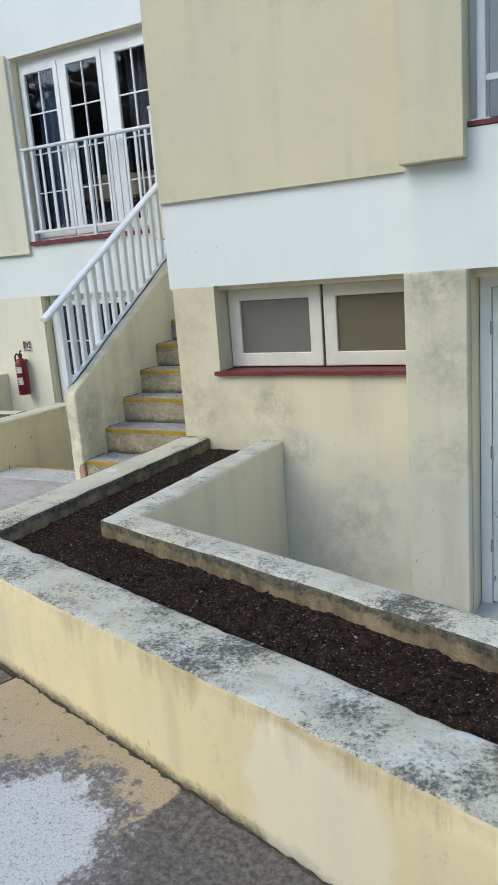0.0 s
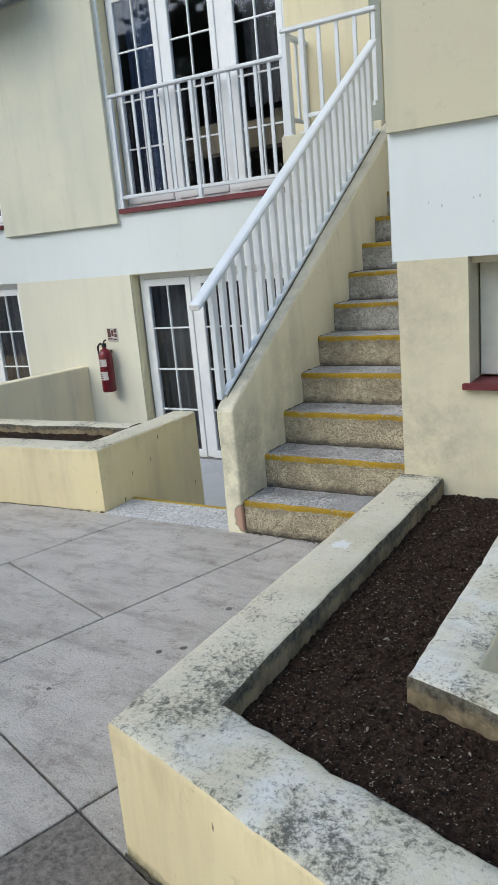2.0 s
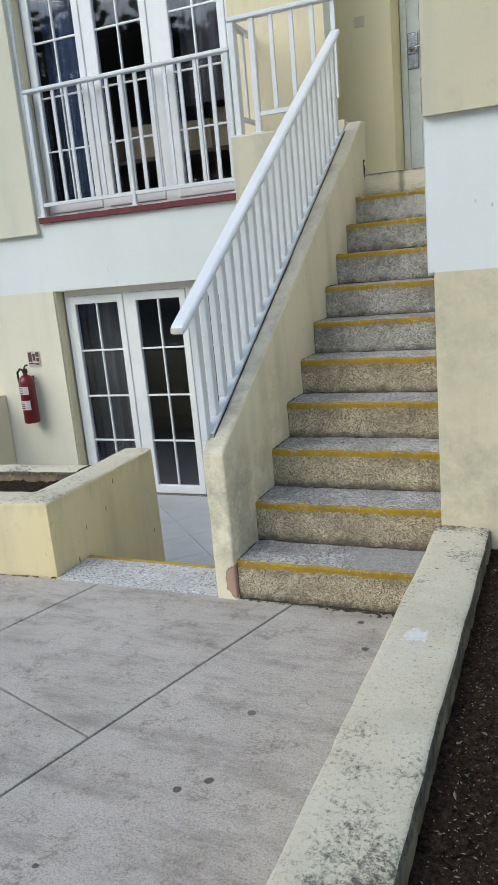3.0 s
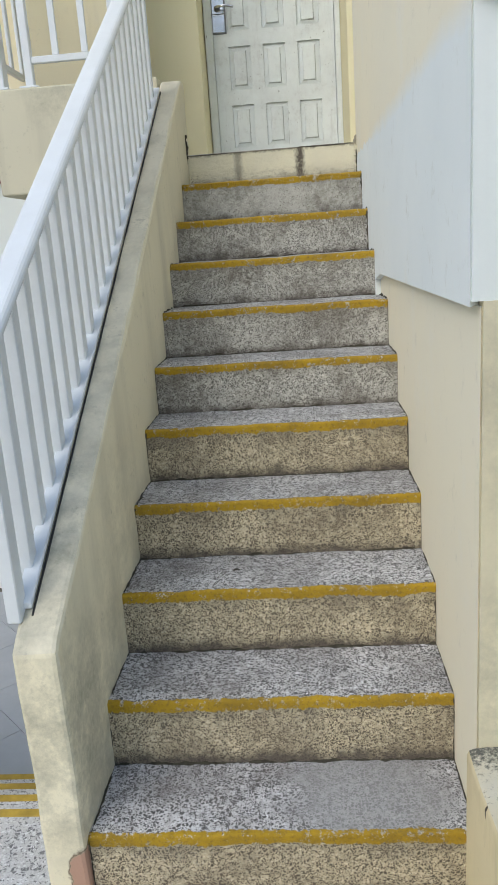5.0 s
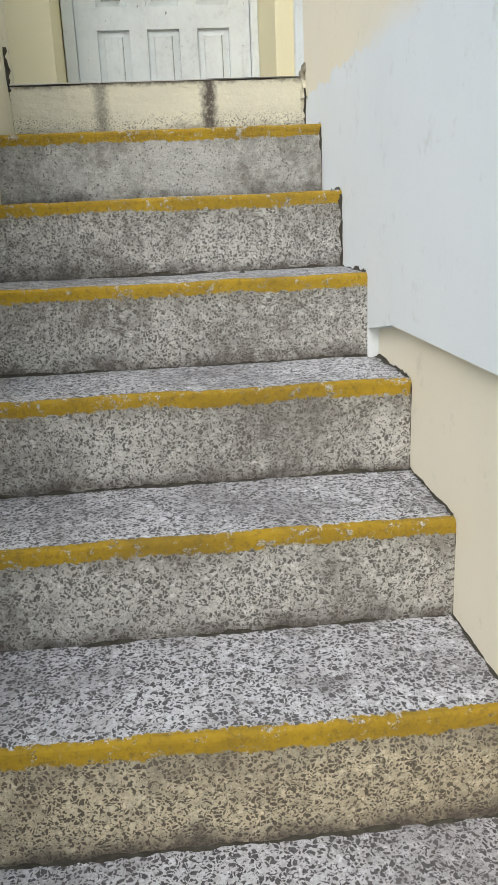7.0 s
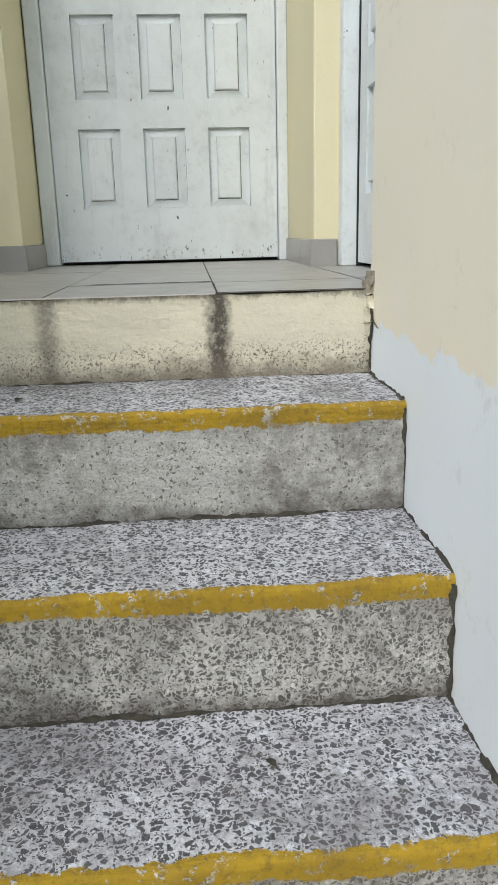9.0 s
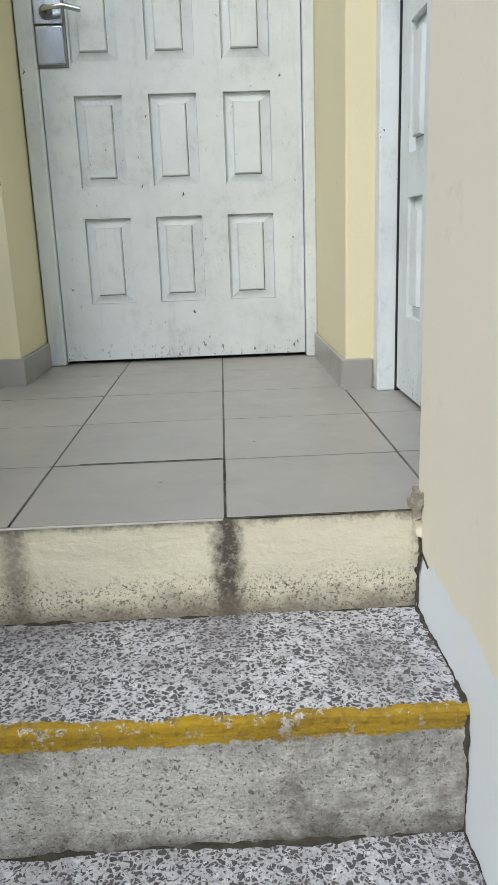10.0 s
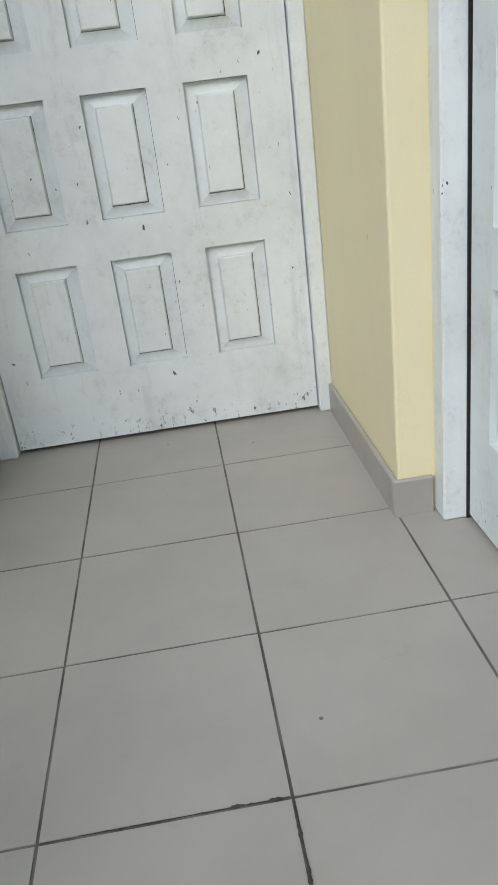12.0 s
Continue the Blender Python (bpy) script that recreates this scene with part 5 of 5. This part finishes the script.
structure(part("wall_yard_end", made(box, END - 0.1, END + 0.1, slant(END, 0.87), 4.349, LOW, 0.42), M_WELL), "grey rendered end wall of the yard", "wall")


# ---- fallen leaves and grit on the stair ----
def dry_leaf(x, y, z, size, turn):
    bm = bmesh.new()
    pts = [(-1, 0), (-0.4, 0.45), (0.3, 0.4), (1, 0), (0.3, -0.4), (-0.4, -0.45)]
    rim = [bm.verts.new((px * size, py * size, 0.004 * abs(py) * 2 + 0.0015)) for px, py in pts]
    low = [bm.verts.new((px * size, py * size, 0.004 * abs(py) * 2)) for px, py in pts]
    bm.faces.new(rim)
    bm.faces.new(low[::-1])
    for i in range(6):
        bm.faces.new((low[i], low[(i + 1) % 6], rim[(i + 1) % 6], rim[i]))
    tagged(part("dry_leaf", bm, M_MOSS, at=pose(x, y, z, 0, 0, turn)), "small dark dry leaf lying on the terrazzo step", "leaf", "dry leaves on the stair")


dry_leaf(-3.53, 5.02, 0.587, 0.012, 20)
dry_leaf(-3.60, 6.85, 1.902, 0.011, 70)
dry_leaf(-3.22, 6.35, 1.53, 0.010, 130)

# ---- fire extinguisher, its sign, the switch ----
ext = thing("fire_extinguisher", (-7.46, 7.34, 0.14), "red fire extinguisher hung on the wall, white label", "fire extinguisher")
bm = bmesh.new()
lathe(bm, [(0.03, 0.0), (0.072, 0.0), (0.078, 0.012), (0.078, 0.40), (0.07, 0.445), (0.045, 0.475), (0.025, 0.485), (0.022, 0.51)], 24)
part("cylinder", bm, M_EXT, ext, smooth=True)
bm = bmesh.new()
lathe(bm, [(0.02, 0.505), (0.028, 0.507), (0.028, 0.54), (0.018, 0.548)], 14)
valve = part("valve", bm, M_BLACK, ext)
bm = bmesh.new()
tube(bm, [(0.0, 0, 0.545), (0.02, -0.02, 0.565), (0.06, -0.05, 0.585), (0.09, -0.06, 0.59)], 0.009)
part("lever", bm, M_BLACK, valve)
bm = bmesh.new()
tube(bm, [(-0.01, 0, 0.53), (-0.05, -0.01, 0.545), (-0.085, -0.01, 0.51), (-0.092, 0, 0.43), (-0.09, 0.0, 0.40)], 0.012)
part("hose", bm, M_BLACK, ext)
for z0, z1 in ((0.295, 0.375), (0.14, 0.235)):
    bm = bmesh.new()
    cols = []
    for i in range(9):
        t = radians(-150 + 12 * i + 8)
        cols.append([bm.verts.new((0.0795 * math.cos(t), 0.0795 * math.sin(t), z)) for z in (z0, z1)])
    for a, b in zip(cols, cols[1:]):
        bm.faces.new((a[0], b[0], b[1], a[1]))
    lab = part("label", bm, M_LABEL, ext, "white printed label")
    for k in range(3):
        bm = bmesh.new()
        cols = []
        for i in range(5):
            t = radians(-135 + 12 * i)
            cols.append([bm.verts.new((0.0802 * math.cos(t), 0.0802 * math.sin(t), z)) for z in (z0 + 0.015 + 0.022 * k, z0 + 0.024 + 0.022 * k)])
        for a, b in zip(cols, cols[1:]):
            bm.faces.new((a[0], b[0], b[1], a[1]))
        part("print_bar", bm, M_PRINT, lab)
bar("bracket", M_BLACK, ext, -0.02, 0.02, 0.07, 0.108, 0.42, 0.46)

sign = thing("safety_sign", (-7.405, 7.44, 0.77), "small printed safety sign above the extinguisher", "sign")
bar("plate", M_LABEL, sign, -0.075, 0.075, 0.0, 0.008, -0.075, 0.075, 0.001)
for x0, x1, z0, z1 in ((-0.065, -0.02, -0.03, 0.065), (-0.012, 0.02, -0.02, 0.05), (0.028, 0.065, 0.02, 0.065), (0.03, 0.065, -0.03, 0.008), (-0.065, 0.0, -0.055, -0.04), (0.01, 0.06, -0.062, -0.045)):
    bar("print_bar", M_PRINT, sign, x0, x1, -0.0015, 0.0, z0, z1, 0)

sw = thing("light_switch", (-4.11, 8.2, 3.38), "cream light switch on the landing wall", "switch")
bar("plate", M_SWITCH, sw, -0.042, 0.042, -0.01, 0, -0.042, 0.042, 0.004)
bar("rocker", M_SWITCH, sw, -0.018, 0.018, -0.015, -0.01, -0.025, 0.025, 0.002)

# ---- trees across the way, seen in the glass ----
def tree(x, y, h, seed):
    r = random.Random(seed)
    t = thing("tree", (x, y, 0), "broad leafy tree with a tapered grey trunk", "tree", "trees across the way")
    bm = bmesh.new()
    rings = []
    for k in range(7):
        z, rad = h * 0.5 * k / 6, 0.22 - 0.024 * k
        cx, cy = 0.15 * math.sin(k + seed), 0.12 * math.cos(k * 1.3)
        rings.append([bm.verts.new((cx + rad * math.cos(a * math.tau / 9), cy + rad * math.sin(a * math.tau / 9), z)) for a in range(9)])
    for a, b in zip(rings, rings[1:]):
        for i in range(9):
            bm.faces.new((a[i], a[(i + 1) % 9], b[(i + 1) % 9], b[i]))
    tips = []
    for k in range(11):
        a, base = k * 2.4, h * (0.28 + 0.02 * k)
        reach = h * r.uniform(0.22, 0.36)
        tip = Vector((reach * math.cos(a), reach * math.sin(a), base + h * r.uniform(0.2, 0.42)))
        tube(bm, [(0, 0, base), tuple(tip * 0.5 + Vector((0, 0, base * 0.42))), tuple(tip)], 0.05, 6)
        tips.append(tip)
    tips.append(Vector((0, 0, h * 0.9)))
    part("trunk", bm, M_BARK, t)
    bm = bmesh.new()
    for tip in tips:
        for c in range(9):
            mid = tip + Vector((r.gauss(0, 0.13), r.gauss(0, 0.13), r.gauss(0, 0.08))) * h
            for n in range(60):
                p = mid + Vector((r.gauss(0, 0.045), r.gauss(0, 0.045), r.gauss(0, 0.035))) * h
                d = Vector((r.uniform(-1, 1), r.uniform(-1, 1), r.uniform(-0.7, 0.3))).normalized()
                w = d.orthogonal() * 0.1
                bm.faces.new([bm.verts.new(q) for q in (p, p + d * 0.2 + w, p + d * 0.46, p + d * 0.2 - w)])
    part("crown", bm, M_LEAF, t)


# last three: unseen back row, added to block bright sky in the reflections
for k, (x, y, h) in enumerate(((-24, -9, 9.0), (-19, -14, 10.5), (-14, -15, 9.5), (-9, -17, 10.5), (-3, -19, 9.5), (4, -18, 9.0), (-26, -3, 8.5), (-25, -18, 11.0), (-17, -21, 11.5), (-11, -22, 11.0))):
    tree(x, y, h, k)

# ---- paving slabs ----
U, V = Vector((0.952, -0.306)), Vector((0.306, 0.952))


def clip(poly, px, py, nx, ny):
    """Keeps the side of a line through (px, py) to which (nx, ny) does not point."""
    out = []
    for i, p in enumerate(poly):
        q = poly[(i + 1) % len(poly)]
        dp, dq = (p[0] - px) * nx + (p[1] - py) * ny, (q[0] - px) * nx + (q[1] - py) * ny
        if dp <= 0:
            out.append(p)
        if dp * dq < 0:
            t = dp / (dp - dq)
            out.append((p[0] + (q[0] - p[0]) * t, p[1] + (q[1] - p[1]) * t))
    return out


for col in range(-9, 5):
    if col == -1:
        continue
    u0, u1 = -1.704 + 1.02 * (col + 1), -1.704 + 1.02 * (col + (3 if col == -2 else 2))
    cuts = {-4: [-0.9, 1.149, 6.5], -5: [-0.3, 1.85, 6.5], -3: [-0.9, 1.149, 3.2, 6.5]}.get(col, [-0.95, 1.18] if col > -3 else [-0.5, 0.9 + 0.35 * (col % 3), 3.1, 6.5])
    cuts = [-3.0] + cuts
    for v0, v1 in zip(cuts, cuts[1:]):
        g = 0.0048
        poly = [tuple(U * a + V * b) for a, b in ((u0 + g, v0 + g), (u1 - g, v0 + g), (u1 - g, v1 - g), (u0 + g, v1 - g))]
        poly = clip(poly, 0, 4.338, 0, 1)
        if v0 > 1.1 and col >= -4:
            poly = clip(poly, -2.93, 0, 1, 0)
        if col < -3 and poly and min(p[0] for p in poly) < -4.95:
            poly = clip(poly, -4.955, bfront(-4.955, 0.03), -0.075, 1) if poly else poly
        if len(poly) < 3:
            continue
        mat = M_PAVE_OLD if (v1 < 1.2 and col in (-3, 0, 1)) else (M_PAVE_SAND if v1 < 1.2 and col == -2 else M_PAVE)
        bm = made(prism, poly, -0.06, 0.0)
        soften(bm, 0.003, 1)
        part("slab", bm, mat, ground)

# ---- floor tiles ----
tiles = structure(thing("floor_tiles", (0, 0, LAND), "grey glazed floor tiles of the landing", "floor"))
P = 0.3315
shared = {}


def tile(x0, x1, y0, y1, z, mat, parent, nm="tile", g=0.0023):
    key = (round(x1 - x0, 3), round(y1 - y0, 3), mat.name)
    if key not in shared:
        bm = made(box, 0, x1 - x0 - 2 * g, 0, y1 - y0 - 2 * g, -0.0015, 0)
        me = bpy.data.meshes.new("tile")
        bmesh.ops.recalc_face_normals(bm, faces=bm.faces)
        bm.to_mesh(me)
        bm.free()
        me.materials.append(mat)
        shared[key] = me
    t = new(nm, shared[key])
    t.parent = parent
    t.location = (x0 + g, y0 + g, z + rnd.uniform(-0.0006, 0.0006))
    t.rotation_euler = (rnd.uniform(-0.001, 0.001), rnd.uniform(-0.001, 0.001), 0)


ys = [6.993, 7.308] + [7.308 + 0.333 * k for k in range(1, 4)] + [8.62]
xs = [-4.74, -4.572, -4.24, -3.909, -3.572, -3.246, -2.913, -2.70]
for i in range(len(xs) - 1):
    for j in range(len(ys) - 1):
        if xs[i + 1] < -3.9 and j == 0:
            tile(xs[i], xs[i + 1], 7.125, ys[1], 0.0, M_TILE, tiles)
            continue
        tile(xs[i], xs[i + 1], ys[j], ys[j + 1], 0.0, M_TILE, tiles)

bar("edge_strip", M_LABEL, tiles, -3.832, -3.25, 6.9900, 6.9925, -0.0032, -0.0008, 0, "pale cut edge of the tiles")
bm = bmesh.new()


def open_joint(p, q, wide, seed):
    """A ragged strip of black dirt where the grout has gone, lying flat over the joint."""
    p, q = Vector(p), Vector(q)
    n = max(4, int((q - p).length / 0.0025))
    side = Vector((-(q - p).y, (q - p).x, 0)).normalized()
    prev = None
    for i in range(n + 1):
        c = p.lerp(q, i / n)
        fade = min(1.0, 6 * i / n, 6 * (n - i) / n)
        a = 0.0003 + fade * wide * max(0.0, 0.25 + 0.9 * noise.noise(c * 33 + Vector((seed, 4, 0))) + 0.8 * noise.noise(c * 140 + Vector((seed, 0, 0))))
        b = 0.0003 + fade * wide * max(0.0, 0.25 + 0.9 * noise.noise(c * 33 + Vector((4, seed, 0))) + 0.8 * noise.noise(c * 130 + Vector((0, seed, 0))))
        ring = [bm.verts.new(c + side * a), bm.verts.new(c + Vector((0, 0, 0.001))), bm.verts.new(c - side * b)]
        if prev:
            for j in range(2):
                bm.faces.new((prev[j], prev[j + 1], ring[j + 1], ring[j]))
        prev = ring


TOP = LAND + 0.0012
open_joint((-3.246, 6.995, TOP), (-3.246, 7.309, TOP), 0.004, 3)
open_joint((-3.250, 7.308, TOP), (-3.34, 7.308, TOP), 0.0042, 5)
open_joint((-3.33, 7.308, TOP), (-3.52, 7.308, TOP), 0.002, 8)
open_joint((-3.246, 6.994, TOP - 0.002), (-2.96, 6.994, TOP - 0.002), 0.003, 11)
tagged(part("grout_dirt", bm, M_MOSS), "black dirt in the open joints between the landing tiles", "dirt", "", "stuff")

yard = structure(thing("yard_tiles", (0, 0, LOW), "blue grey floor tiles of the sunken yard", "floor"))
c, s = math.cos(radians(45)), math.sin(radians(45))
SIDE = 0.42
for i in range(-12, 14):
    for j in range(-12, 40):
        g = 0.004
        poly = [(a * SIDE * c - b * SIDE * s, a * SIDE * s + b * SIDE * c) for a, b in ((i + g, j + g), (i + 1 - g, j + g), (i + 1 - g, j + 1 - g), (i + g, j + 1 - g))]
        for px, py, nx, ny in ((-8.25, 0, -1, 0), (-4.0, 0, 1, 0), (0, 5.2, 0, -1), (0, 7.5, 0, 1)):
            poly = clip(poly, px, py, nx, ny) if len(poly) > 2 else poly
        if len(poly) > 2:
            part("yard_tile", made(prism, poly, 0.0005, 0.006), M_BLUEFLOOR, yard)
